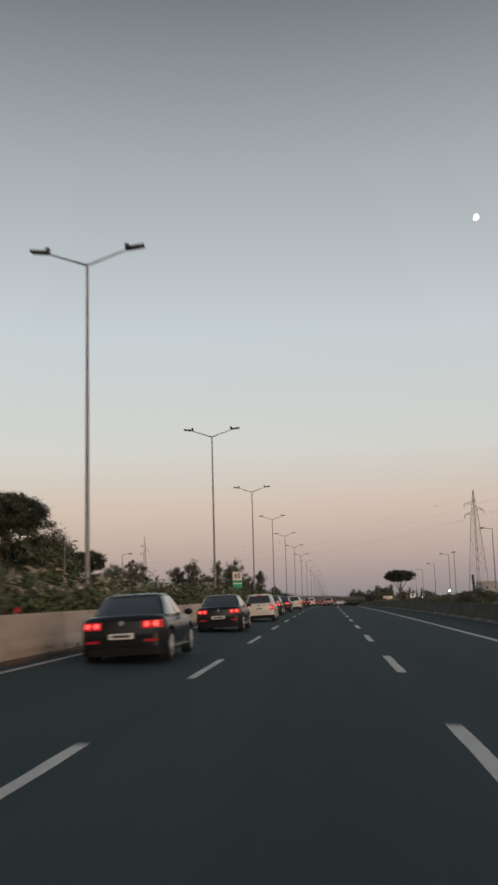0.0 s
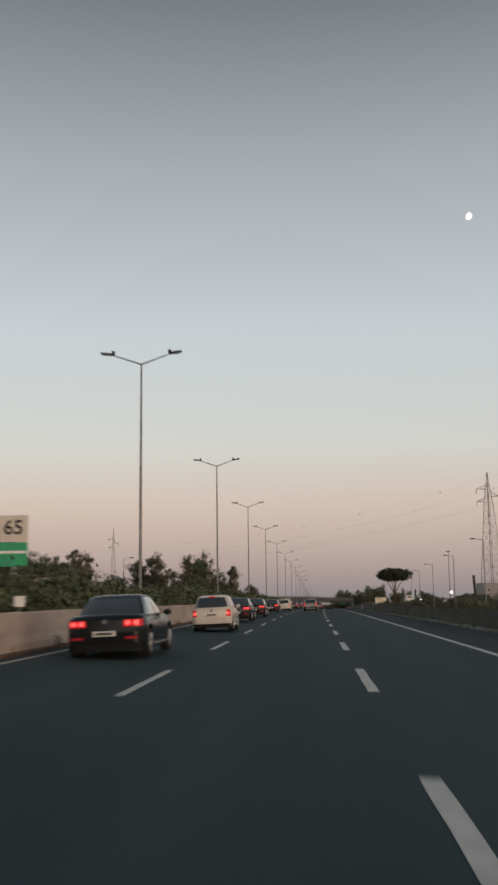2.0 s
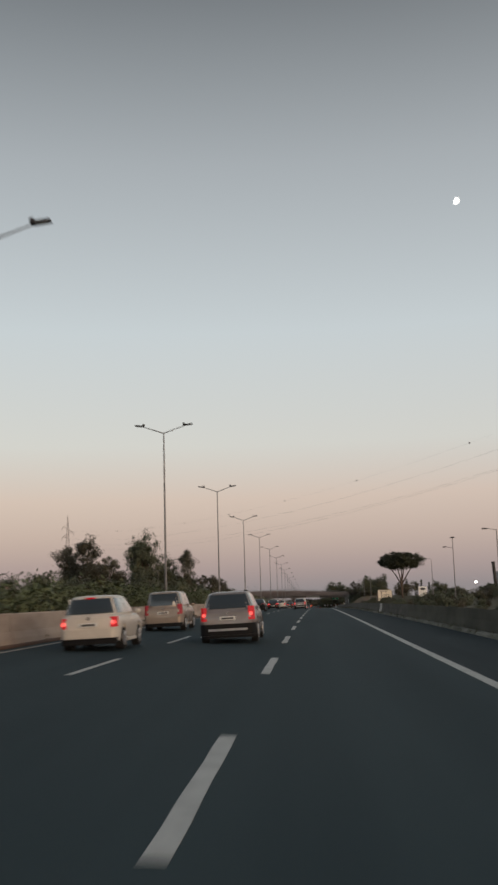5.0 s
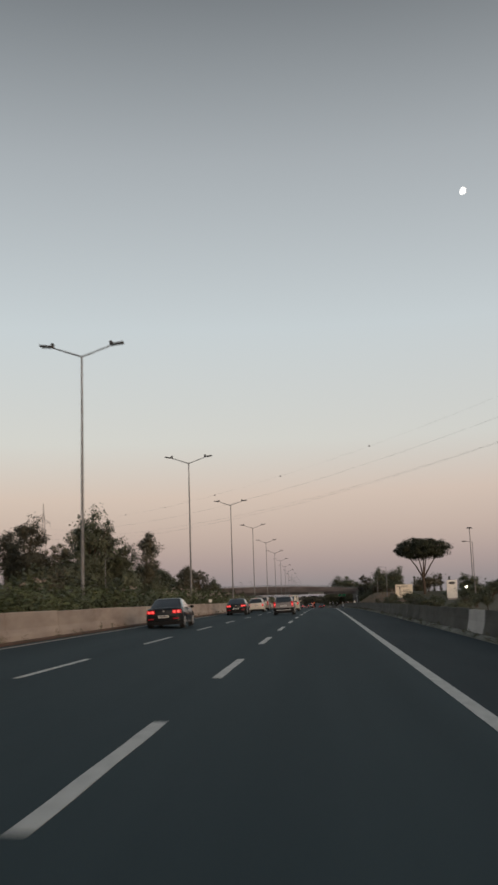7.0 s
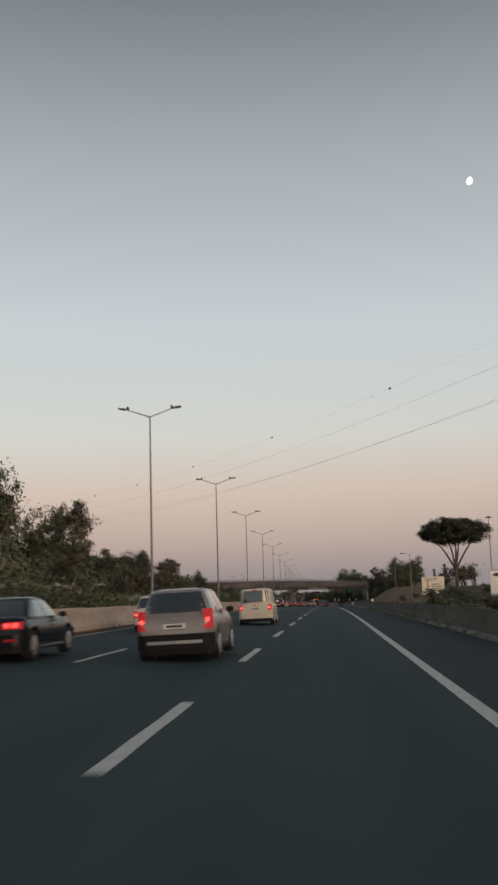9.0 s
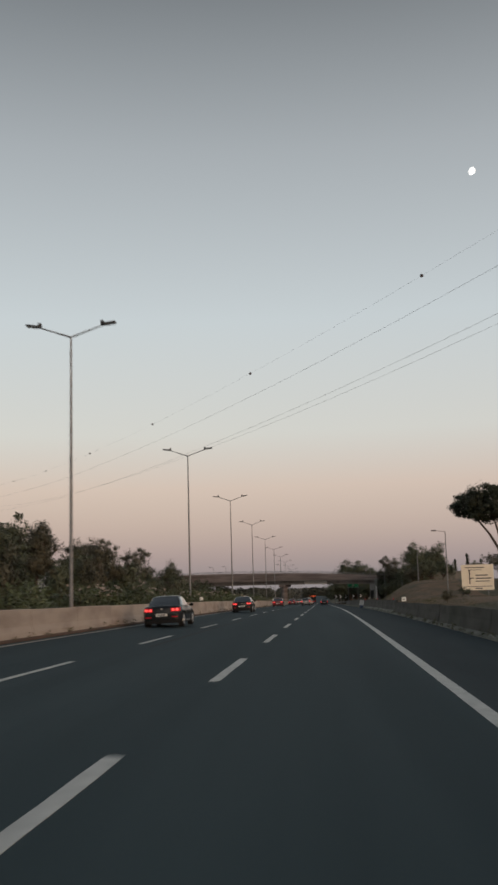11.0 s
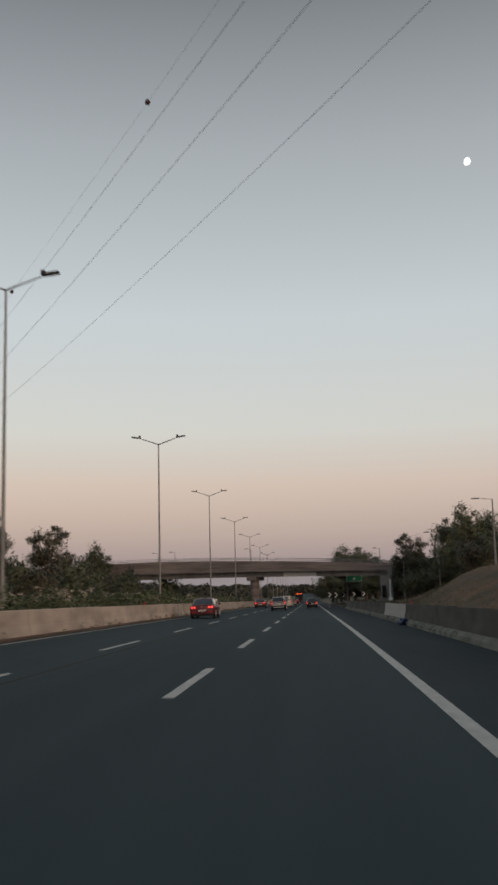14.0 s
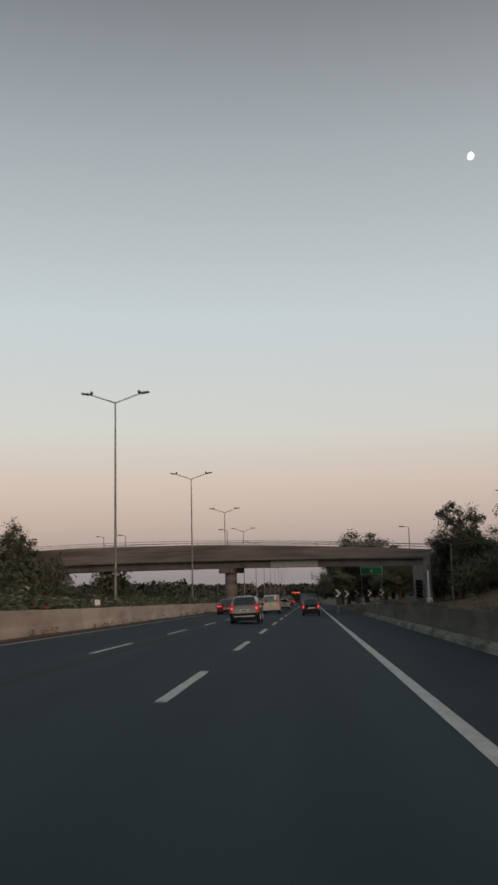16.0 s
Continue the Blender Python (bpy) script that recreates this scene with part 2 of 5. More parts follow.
def plate(x0, z0, x1, z1, y0=0.0, y1=0.03, bevel=0.008):
    return box(bmesh.new(), x0, y0, z0, x1, y1, z1, bevel)


def rod(bm, a, b, ra, rb=None, sides=8):
    a, b = Vector(a), Vector(b)
    d = b - a
    q = d.to_track_quat("Z", "Y").to_matrix().to_4x4()
    bmesh.ops.create_cone(bm, cap_ends=True, segments=sides, radius1=ra, radius2=ra if rb is None else rb, depth=d.length,
                          matrix=Matrix.Translation((a + b) / 2) @ q)
    return bm


def copy_at(ob, m):
    """A copy at the pose m, whatever the size of the first one."""
    return copy_thing(ob, m @ Matrix.Diagonal((1 / ob.scale.x, 1 / ob.scale.y, 1 / ob.scale.z, 1)))


def extrude_profile(bm, pts, y0, y1):
    """A closed profile of (x, z) points drawn out from y0 to y1, in lengths of about 6 m."""
    n, lengths = len(pts), max(1, round((y1 - y0) / 6))
    rings = [[bm.verts.new((x, y0 + (y1 - y0) * k / lengths, z)) for x, z in pts] for k in range(lengths + 1)]
    for f, g in zip(rings, rings[1:]):
        for i in range(n):
            j = (i + 1) % n
            bm.faces.new((f[i], f[j], g[j], g[i]))
    bm.faces.new(rings[0][::-1])
    bm.faces.new(rings[-1])
    bmesh.ops.recalc_face_normals(bm, faces=bm.faces)
    return bm


def leaf_mesh(name, centres, size, mat, rnd, slim=0.35, outward=None):
    """Many small pointed leaves at the given centres, as one mesh. outward: the way each leaf's spray faces, which its blade leans to."""
    verts, faces, normals = [], [], []
    for i, c in enumerate(centres):
        wild = Vector((rnd.gauss(0, 1), rnd.gauss(0, 1), rnd.gauss(0, 1)))
        out = outward[i] if outward else wild
        face = (out * 1.3 + wild).normalized()
        a = face.cross(Vector((rnd.gauss(0, 1), rnd.gauss(0, 1), rnd.gauss(0, 1)))).normalized()
        s = size * rnd.uniform(0.6, 1.3)
        k = len(verts)
        c = Vector(c)
        w = face.cross(a) * s * slim * 1.3
        verts += [c - a * s, c + a * s * 0.9 - w * 0.7, c + a * s * 0.7 + w]
        if (verts[k + 1] - verts[k]).cross(verts[k + 2] - verts[k]).dot(face) < 0:
            verts[k + 1], verts[k + 2] = verts[k + 2], verts[k + 1]
        faces.append((k, k + 1, k + 2))
        normals += [(out * 2.2 + wild * 0.35).normalized()] * 3
    me = bpy.data.meshes.new(name)
    me.from_pydata([tuple(v) for v in verts], [], faces)
    me.materials.append(mat)
    if outward:
        me.polygons.foreach_set("use_smooth", [True] * len(faces))
        me.normals_split_custom_set_from_vertices([tuple(n) for n in normals])
    return me


# ---- ground, carriageway, barriers ----
def smoothstep(a, b, v):
    t = max(0.0, min(1.0, (v - a) / (b - a)))
    return t * t * (3 - 2 * t)


def terrain(x, y):
    z = gz(x) - 0.06
    if x > 10.4:
        z += 1.2 * smoothstep(390, 450, y) * smoothstep(11, 20, x)
        foot = 11 + 7.0 * smoothstep(525, 575, y)
        z += 3.4 * smoothstep(490, 532, y) * (1 - 0.75 * smoothstep(588, 612, y)) * smoothstep(foot, foot + 11, x) * (1 - 0.5 * smoothstep(60, 140, x))
        z += 0.3 * noise.noise((x * 0.07, y * 0.05, 3.0)) * smoothstep(11, 16, x)
    if x < -7.0:
        z += 0.12 * noise.noise((x * 0.1, y * 0.08, 7.0))
        z += 1.2 * smoothstep(-24, -46, x)
    far = smoothstep(900, 1600, y)
    z += far * 9.0 * (0.7 + 0.5 * noise.noise((x * 0.002, y * 0.001, 1.0)))
    return z


xs = [-3000, -1500, -700, -350, -180, -120, -90, -70, -55, -42, -32, -25, -19, -14, -11, -9, -7.6, -6.9, -6.3, -2, 2, 6, 9.3, 10.0, 10.6, 11.3, 12, 13, 14, 15.5, 17, 19, 21, 24, 28,
      34, 42, 55, 70, 95, 140, 220, 400, 800, 1600, 3000]
ys = [-800, -300, -100] + [-40 + 9 * i for i in range(86)] + [760, 800, 850, 920, 1000, 1100, 1250, 1400, 1600, 2000, 2700, 3600, 4700]
verts = [(x, y, terrain(x, y)) for y in ys for x in xs]
nx = len(xs)
faces = [(j * nx + i, j * nx + i + 1, (j + 1) * nx + i + 1, (j + 1) * nx + i) for j in range(len(ys) - 1) for i in range(nx - 1)]
me = bpy.data.meshes.new("ground")
me.from_pydata(verts, [], faces)
me.materials.append(M["dry_grass"])
me.materials.append(M["earth"])
for p in me.polygons:
    p.use_smooth = True
    cx, cy = p.center.x, p.center.y
    p.material_index = 1 if 13.0 < cx < 30 and 440 < cy < 604 else 0
ground = tagged(new("ground", me), "dry grassy verge and brown earth bank", "ground", kind="structure")

ROAD_Y0, ROAD_Y1 = -60.0, 1500.0


def strip(bm, x0, x1, y0, y1, lift, steps):
    for k in range(steps):
        a, b = y0 + (y1 - y0) * k / steps, y0 + (y1 - y0) * (k + 1) / steps
        v = [bm.verts.new((x, y, GRADE * x + lift + far_rise(y))) for x, y in ((x0, a), (x1, a), (x1, b), (x0, b))]
        bm.faces.new(v)


def far_rise(y):
    return 9.0 * 0.9 * smoothstep(900, 1600, y)


bm = bmesh.new()
strip(bm, -6.6, 6.1, ROAD_Y0, ROAD_Y1, 0.0, 312)
bmesh.ops.remove_doubles(bm, verts=bm.verts, dist=0.001)
road = tagged(new("road", mesh_of("road", bm, M["asphalt"])), "three lanes of dark grey asphalt motorway", "road", kind="structure")
bm = bmesh.new()
strip(bm, 6.1, 10.2, ROAD_Y0, ROAD_Y1, 0.0, 312)
bmesh.ops.remove_doubles(bm, verts=bm.verts, dist=0.001)
tagged(new("road_shoulder", mesh_of("road_shoulder", bm, M["shoulder"])), "darker asphalt emergency lane beside the motorway", "road", kind="structure")

# the other carriageway beyond the median hedge
bm = bmesh.new()
for k in range(212):
    a, b = ROAD_Y0 + 5 * k, ROAD_Y0 + 5 * k + 5
    bm.faces.new([bm.verts.new((x, y, 0.31 + 0.01 * (x + 11.6) + far_rise(y))) for x, y in ((-23.0, a), (-11.6, a), (-11.6, b), (-23.0, b))])
bmesh.ops.remove_doubles(bm, verts=bm.verts, dist=0.001)
tagged(new("road_opposite", mesh_of("road_opposite", bm, M["asphalt"])), "dark grey asphalt of the other carriageway behind the hedge", "road", kind="structure")

bm = bmesh.new()
strip(bm, -5.6, -5.44, ROAD_Y0, 1000, 0.006, 212)
part("edge_line", bm, M["worn_paint"], road, "worn pale edge line along the median")
bm = bmesh.new()
strip(bm, 5.85, 6.09, ROAD_Y0, 1000, 0.006, 212)
part("edge_line", bm, M["paint"], road, "solid white edge line")


bm = bmesh.new()
strip(bm, -1.38, -1.25, 380, 900, 0.003, 104)
part("tar_seam", bm, M["tar"], road, "dark tar seam between two lanes")


# where the dashes end: about 12.5 m apart at first, 14.2 m further on
DASH_NUMBER = (-5, 0, 5, 9, 12, 17, 19, 22, 27, 29, 39, 70)
DASH_END = (-50.0, 11.3, 73.0, 122.2, 161.2, 228.1, 251.9, 290.9, 361.3, 389.1, 532.3, 972.5)


def dash_ends():
    return [float(np.interp(k, DASH_NUMBER, DASH_END)) for k in range(-5, 71)]


for lane_x, width, late in ((1.86, 0.18, 0.0), (-1.91, 0.13, 1.0)):
    dash_meshes = []
    for length in (4.9, 5.5, 6.0):
        bm = bmesh.new()
        n = 6
        edge = [(-width / 2 + 0.006 * math.sin(i * 2.1), -length + length * i / n) for i in range(n + 1)] + [(width / 2 + 0.006 * math.sin(i * 1.7), -length + length * i / n) for i in range(n, -1, -1)]
        low = [bm.verts.new((x, y, GRADE * x)) for x, y in edge]
        top = [bm.verts.new((x, y, GRADE * x + 0.006)) for x, y in edge]
        bm.faces.new(top[::-1])
        for i in range(len(edge)):
            j = (i + 1) % len(edge)
            bm.faces.new((low[i], low[j], top[j], top[i]))
        bmesh.ops.recalc_face_normals(bm, faces=bm.faces)
        dash_meshes.append(mesh_of("lane_dash", bm, M["paint"]))
    for y in dash_ends():
        d = new("lane_dash", dash_meshes[(y > 200) + (y > 320)])
        d.parent = road
        back = late * float(np.interp(y, (20, 73, 100, 150, 240, 291, 360, 420, 530), (1.8, 2.0, 1.1, 0.9, 0.4, 0.1, 1.5, 1.7, 2.6)))
        d.location = (lane_x, y - back, GRADE * lane_x + far_rise(y))


# median barrier: a row of cast concrete panels on a kerb
barrier = tagged(thing("median_barrier", "long beige concrete median barrier with stained panels", "barrier", kind="structure"), kind="structure")
zb = gz(-6.2)
bm = bmesh.new()
extrude_profile(bm, [(-7.0, zb - 0.2), (-5.93, zb - 0.2), (-5.93, zb + 0.05), (-5.99, zb + 0.09), (-7.0, zb + 0.09)], ROAD_Y0, 900)
part("kerb", bm, M["kerb_dirt"], barrier, "kerb covered in reddish dirt")
panel_profile = [(-6.62, zb + 0.06), (-6.04, zb + 0.06), (-6.06, zb + 0.25), (-6.13, zb + 0.45), (-6.16, zb + 0.97), (-6.19, zb + 1.0), (-6.42, zb + 1.0), (-6.45, zb + 0.97)]
panel_meshes = []
for k in range(3):
    bm = bmesh.new()
    extrude_profile(bm, panel_profile, 0.012, 5.985)
    for v in bm.verts:
        v.co.x += 0.006 * (k - 1)
        if v.co.z > zb + 0.9:
            v.co.z += (0.0, 0.012, -0.008)[k]
    panel_meshes.append(mesh_of("barrier_panel", bm, M["concrete"]))
rnd = random.Random(11)
for k in range(150):
    ob = new("barrier_panel", panel_meshes[rnd.randrange(3)])
    ob.parent = barrier
    ob.location = (rnd.uniform(-0.008, 0.008), ROAD_Y0 + 6 * k, 0)

# verge wall on the other side: shorter, darker, broken at its foot
wall = tagged(thing("verge_wall", "low weathered grey concrete wall along the verge", "wall", kind="structure"), kind="structure")
zr = gz(9.8)
for y0, y1, up, out in ((ROAD_Y0, 436, 0.0, 0.0), (436.02, 596, 0.15, 0.05)):
    bm = bmesh.new()
    extrude_profile(bm, [(9.45 - out, zr - 0.2), (9.5 - out, zr + 0.1 + 0.6 * up), (9.62, zr + 0.16 + up), (10.3, zr + 0.16 + up), (10.3, zr - 0.2)], y0, y1)
    for v in bm.verts:
        if v.co.x < 9.6:
            v.co.x += 0.05 * noise.noise((v.co.y * 0.7, v.co.z * 3.0, 2.0))
            v.co.z += 0.05 * noise.noise((v.co.y * 0.5, 4.0, 8.0))
    part("kerb", bm, M["rubble"], wall, "crumbling pale concrete kerb")
wall_meshes = []
for k in range(4):
    bm = bmesh.new()
    extrude_profile(bm, [(9.72, zr + 0.1), (10.2, zr + 0.1), (10.06, zr + 0.6), (10.03, zr + 1.05), (9.9, zr + 1.05), (9.86, zr + 0.6)], 0.02, 3.97)
    for v in bm.verts:
        v.co += Vector((0.012 * math.sin(v.co.y + k), 0, 0.02 * math.sin(k * 2.0 + v.co.y) if v.co.z > zr + 0.9 else 0))
    wall_meshes.append(mesh_of("wall_panel", bm, M["old_concrete"]))
pale_wall = wall_meshes[0].copy()
pale_wall.materials.clear()
pale_wall.materials.append(M["new_concrete"])
mossy_wall = wall_meshes[1].copy()
mossy_wall.materials.clear()
mossy_wall.materials.append(M["mossy"])
for k in range(164):
    y = ROAD_Y0 + 4 * k
    pale = 496 < y < 514 or y in (264.0,)
    ob = new("wall_panel", pale_wall if pale else mossy_wall if y < 236 or rnd.random() < 0.08 else wall_meshes[rnd.randrange(4)])
    ob.parent = wall
    ob.location = (rnd.uniform(-0.012, 0.012), y, rnd.uniform(-0.02, 0.012) + (0.15 if y >= 436 else 0.0))

# ---- median lamp posts ----
LAMP_X, LAMP_Y0, LAMP_STEP, LAMP_TOP = -8.335, 34.96, 40.253, 14.65


def lamp_post():
    post = thing("street_lamp", "tall grey steel twin-arm street lamp, unlit, in the median", "street lamp", "median street lamps")
    bm = bmesh.new()
    rod(bm, (0, 0, 0.45), (0, 0, LAMP_TOP - 0.2), 0.098, 0.05, 12)
    part("pole", bm, M["steel"], post, smooth=40)
    bm = bmesh.new()
    rod(bm, (0, 0, 0), (0, 0, 0.46), 0.17, 0.15, 12)
    part("base_sleeve", bm, M["dark_steel"], post, "dark base sleeve", smooth=40)
    for s in (-1, 1):
        bm = bmesh.new()
        rod(bm, (0, 0, LAMP_TOP - 0.24), (s * 1.62, 0, LAMP_TOP + 0.33), 0.045, 0.03, 8)
        part("arm", bm, M["steel"], post, smooth=40)
        bm = bmesh.new()
        box(bm, s * 1.52 if s > 0 else s * 2.28, -0.17, LAMP_TOP + 0.315, s * 2.28 if s > 0 else s * 1.52, 0.17, LAMP_TOP + 0.415, 0.035)
        box(bm, s * 1.60 - 0.08, -0.12, LAMP_TOP + 0.38, s * 1.60 + 0.08, 0.12, LAMP_TOP + 0.56, 0.03)
        bmesh.ops.rotate(bm, cent=(s * 1.6, 0, LAMP_TOP + 0.35), matrix=Matrix.Rotation(-s * radians(7), 3, "Y"), verts=bm.verts)
        head = part("luminaire", bm, M["dark_steel"], post, "flat dark luminaire head", smooth=30)
        bm = bmesh.new()
        box(bm, min(s * 1.72, s * 2.2), -0.12, LAMP_TOP + 0.30, max(s * 1.72, s * 2.2), 0.12, LAMP_TOP + 0.318, 0.005)
        bmesh.ops.rotate(bm, cent=(s * 1.6, 0, LAMP_TOP + 0.35), matrix=Matrix.Rotation(-s * radians(7), 3, "Y"), verts=bm.verts)
        part("lamp_glass", bm, M["lens"], head)
    return post


post = lamp_post()
base_z = gz(LAMP_X) + 0.02
post.matrix_world = Matrix.Translation((LAMP_X, LAMP_Y0, base_z - 0.2))
for k in list(range(1, 24)):
    copy_thing(post, Matrix.Translation((LAMP_X, LAMP_Y0 + LAMP_STEP * k, base_z - 0.2)))

# ---- moon ----
bm = bmesh.new()
bmesh.ops.create_icosphere(bm, subdivisions=4, radius=18.5)
for v in bm.verts:
    if v.co.x < 0:
        v.co.x *= 0.6
moon = tagged(new("moon", mesh_of("moon", bm, M["moon"], 60)), "pale gibbous moon in the evening sky", "moon")
moon.matrix_world = Matrix.Translation((817.3, 4548.2, 1844.6)) @ pose(0, 0, 0, 0, 20, 0)

# ---- plants ----
def crown_points(rnd, clumps, per, spread, shape, reach=3.3):
    """Leaf centres, the way each faces, and clump middles: shape(rnd) gives the middle of each clump."""
    pts, ways, mids = [], [], []
    cand = [Vector(shape(rnd)) for _ in range(clumps)]
    heart = sum(cand, Vector()) / len(cand)
    for c in cand:
        if sum((c - o).length < reach * spread for o in cand) < 4:
            continue
        mids.append(c)
        s = spread * rnd.uniform(0.6, 1.35)
        lean = (c - heart).normalized()
        for _ in range(int(per * rnd.uniform(0.6, 1.3))):
            d = Vector((rnd.gauss(0, 1), rnd.gauss(0, 1), rnd.gauss(0, 1))).normalized()
            ragged = 0.95 + 0.75 * noise.noise(d * 1.9 + c)
            pts.append(c + Vector((d.x, d.y, d.z * 0.75)) * (1.85 * s * ragged * rnd.random() ** 0.4))
            ways.append((d + lean * 0.6 + Vector((0, 0, 0.15))).normalized())
    return pts, ways, mids


def limbs(bm, rnd, foot, fork, mids, r, count):
    rod(bm, foot, fork, r, r * 0.7, 9)
    for c in rnd.sample(mids, min(count, len(mids))):
        knee = Vector(fork).lerp(c, 0.45) + Vector((0, 0, 0.25))
        rod(bm, fork, knee, r * 0.42, r * 0.26, 6)
        rod(bm, knee, c, r * 0.26, r * 0.08, 5)


NATIVE = {}


def grow(name, label, category, group, seed, clumps, per, spread, leaf, shape, leaf_mat, fork, r, branches, slim=0.4):
    rnd = random.Random(seed)
    plant = thing(name, label, category, group)
    pts, ways, mids = crown_points(rnd, clumps, per, spread, shape)
    bm = bmesh.new()
    limbs(bm, rnd, (0, 0, -0.6), fork, mids, r, branches)
    part("trunk", bm, M["bark"], plant, smooth=50)
    crown = new("crown", leaf_mesh("crown", pts, leaf, M[leaf_mat], rnd, slim, ways))
    crown.parent = plant
    NATIVE[plant.name] = sorted(p.z for p in pts)[int(len(pts) * 0.985)]
    return plant


def lumpy(seed, cx, cz, rx, rz, hollow=0.5, bias=0.0):
    """An uneven ball of clump middles."""
    def shape(rnd):
        while True:
            d = Vector((rnd.gauss(0, 1), rnd.gauss(0, 1), rnd.gauss(0, 1))).normalized()
            q = 0.72 + 0.55 * noise.noise(d * 1.7 + Vector((seed * 3.1, 0, 0)))
            t = rnd.uniform(hollow, 1.0) * q
            if d.z * t > -0.75:
                return (cx + d.x * rx * t, d.y * rx * t, cz + d.z * rz * t + bias)
    return shape


def several(*shapes):
    def shape(rnd):
        return rnd.choice(shapes)(rnd)
    return shape


def spindle(rnd):
    """Clump middles of a slim pointed cypress."""
    z = 0.7 + 9.0 * rnd.random() ** 1.15
    r = 0.75 * min(1.0, z / 1.6) * (1 - z / 10.2) ** 0.7 * rnd.uniform(0.3, 1.0)
    a = rnd.uniform(0, 2 * math.pi)
    return (r * math.cos(a), r * math.sin(a), z)


BUSH, TREE = "oleander hedge in the median", "roadside trees"
broad = [grow("tree", "tall eucalyptus tree with open grey-green crown beyond the median", "tree", TREE, 20 + k, 76, 155, 0.40, 0.127,
              several(lumpy(k, 0.3, 7.2, 3.2, 2.7, 0.3), lumpy(k + 5, -1.7 + k, 5.2, 2.0, 1.5, 0.3), lumpy(k + 9, 1.9 - 0.5 * k, 4.6, 1.9, 1.3, 0.3)),
              "leaf_euca", (0.1, 0, 3.2), 0.26, 12) for k in range(3)]
dense = [grow("tree", "dense dark broadleaf tree behind the hedge", "tree", TREE, 40 + k, 130, 126, 0.50, 0.147,
              several(lumpy(k + 2, 0.0, 6.0, 4.2, 3.8, 0.3), lumpy(k + 7, 0.4, 5.2, 4.0, 3.6, 0.2), lumpy(k + 12, 2.6 - 1.8 * k, 3.4, 2.8, 2.8, 0.2), lumpy(k + 15, -2.4, 3.0, 2.6, 2.6, 0.2)),
              "leaf_tree", (0, 0, 2.4), 0.3, 10) for k in range(3)]
poplar = [grow("tree", "narrow upright poplar tree with dark foliage", "tree", TREE, 61, 62, 120, 0.38, 0.12, several(lumpy(3, 0, 6.6, 1.5, 3.3, 0.2), lumpy(4, 0.2, 3.6, 1.9, 2.2, 0.2)),
               "leaf_euca", (0, 0, 1.8), 0.22, 8)]
scrub = [grow("shrub", "low scrubby dark green roadside shrub", "shrub", "roadside shrubs", 70 + k, 44, 52, 0.76, 0.28, several(lumpy(k + 21, 0, 4.6, 5.4, 4.4, 0.1), lumpy(k + 25, 3 - 3 * k, 3.4, 4.0, 3.0, 0.1)),
              ("leaf_tree", "leaf_euca")[k % 2], (0, 0, 1.0), 0.2, 9) for k in range(3)]
cypress = [grow("tree", "slim dark cypress tree on the bank", "tree", "cypress trees on the bank", 81, 90, 90, 0.2, 0.10, spindle, "leaf_pine", (0, 0, 1.5), 0.16, 4)]


def umbrella(rnd):
    while True:
        a, t = rnd.uniform(0, 2 * math.pi), math.sqrt(rnd.uniform(0, 1))
        edge = 8.4 * (0.93 + 0.12 * math.sin(3 * a + 1) + 0.06 * math.sin(7 * a))
        half = math.sqrt(max(0.05, 1 - t ** 4))
        top = 13.3 + (2.8 + 0.25 * math.sin(5 * a)) * half
        low = 13.1 - 2.6 * half
        return (edge * t * math.cos(a), edge * t * math.sin(a), rnd.uniform(low, top))


def umbrella_pine():
    rnd = random.Random(91)
    tree = thing("umbrella_pine", "old umbrella pine with a flat dark crown and forked trunk", "tree", TREE)
    pts, ways, mids = crown_points(rnd, 430, 105, 0.5, umbrella, 9.0)
    bm = bmesh.new()
    rod(bm, (0.4, 0, -0.8), (0.2, 0, 4.6), 0.48, 0.36, 12)
    for bx, by in ((-3.4, 0.6), (-1.2, -1.5), (1.3, 1.4), (3.6, -0.5), (0.4, 0.2)):
        knee = Vector((bx * 0.6 + 0.2, by * 0.6, 8.3))
        rod(bm, (0.2, 0, 4.5), knee, 0.26, 0.2, 8)
        end = Vector((bx * 1.25, by * 1.25, 11.5))
        rod(bm, knee, end, 0.2, 0.12, 7)
        for c in sorted(mids, key=lambda m: (m - end).length)[:6]:
            rod(bm, end, c, 0.09, 0.03, 5)
    part("trunk", bm, M["bark"], tree, smooth=50)
    crown = new("crown", leaf_mesh("crown", pts, 0.2, M["leaf_pine"], rnd, 0.4, ways))
    crown.parent = tree
    return tree


def plant_at(kind, x, y, top, turn=0.0, wide=1.0):
    z = terrain(x, y)
    s = (top - z) / NATIVE[kind.name]
    return Matrix.Translation((x, y, z)) @ Matrix.Rotation(turn, 4, "Z") @ Matrix.Diagonal((s * wide, s * wide, s, 1))


used = set()


def plant(kind, x, y, top, turn=0.0, wide=1.0):
    m = plant_at(kind, x, y, top, turn, wide)
    if kind.name in used:
        return copy_at(kind, m)
    used.add(kind.name)
    kind.matrix_basis = m
    return kind


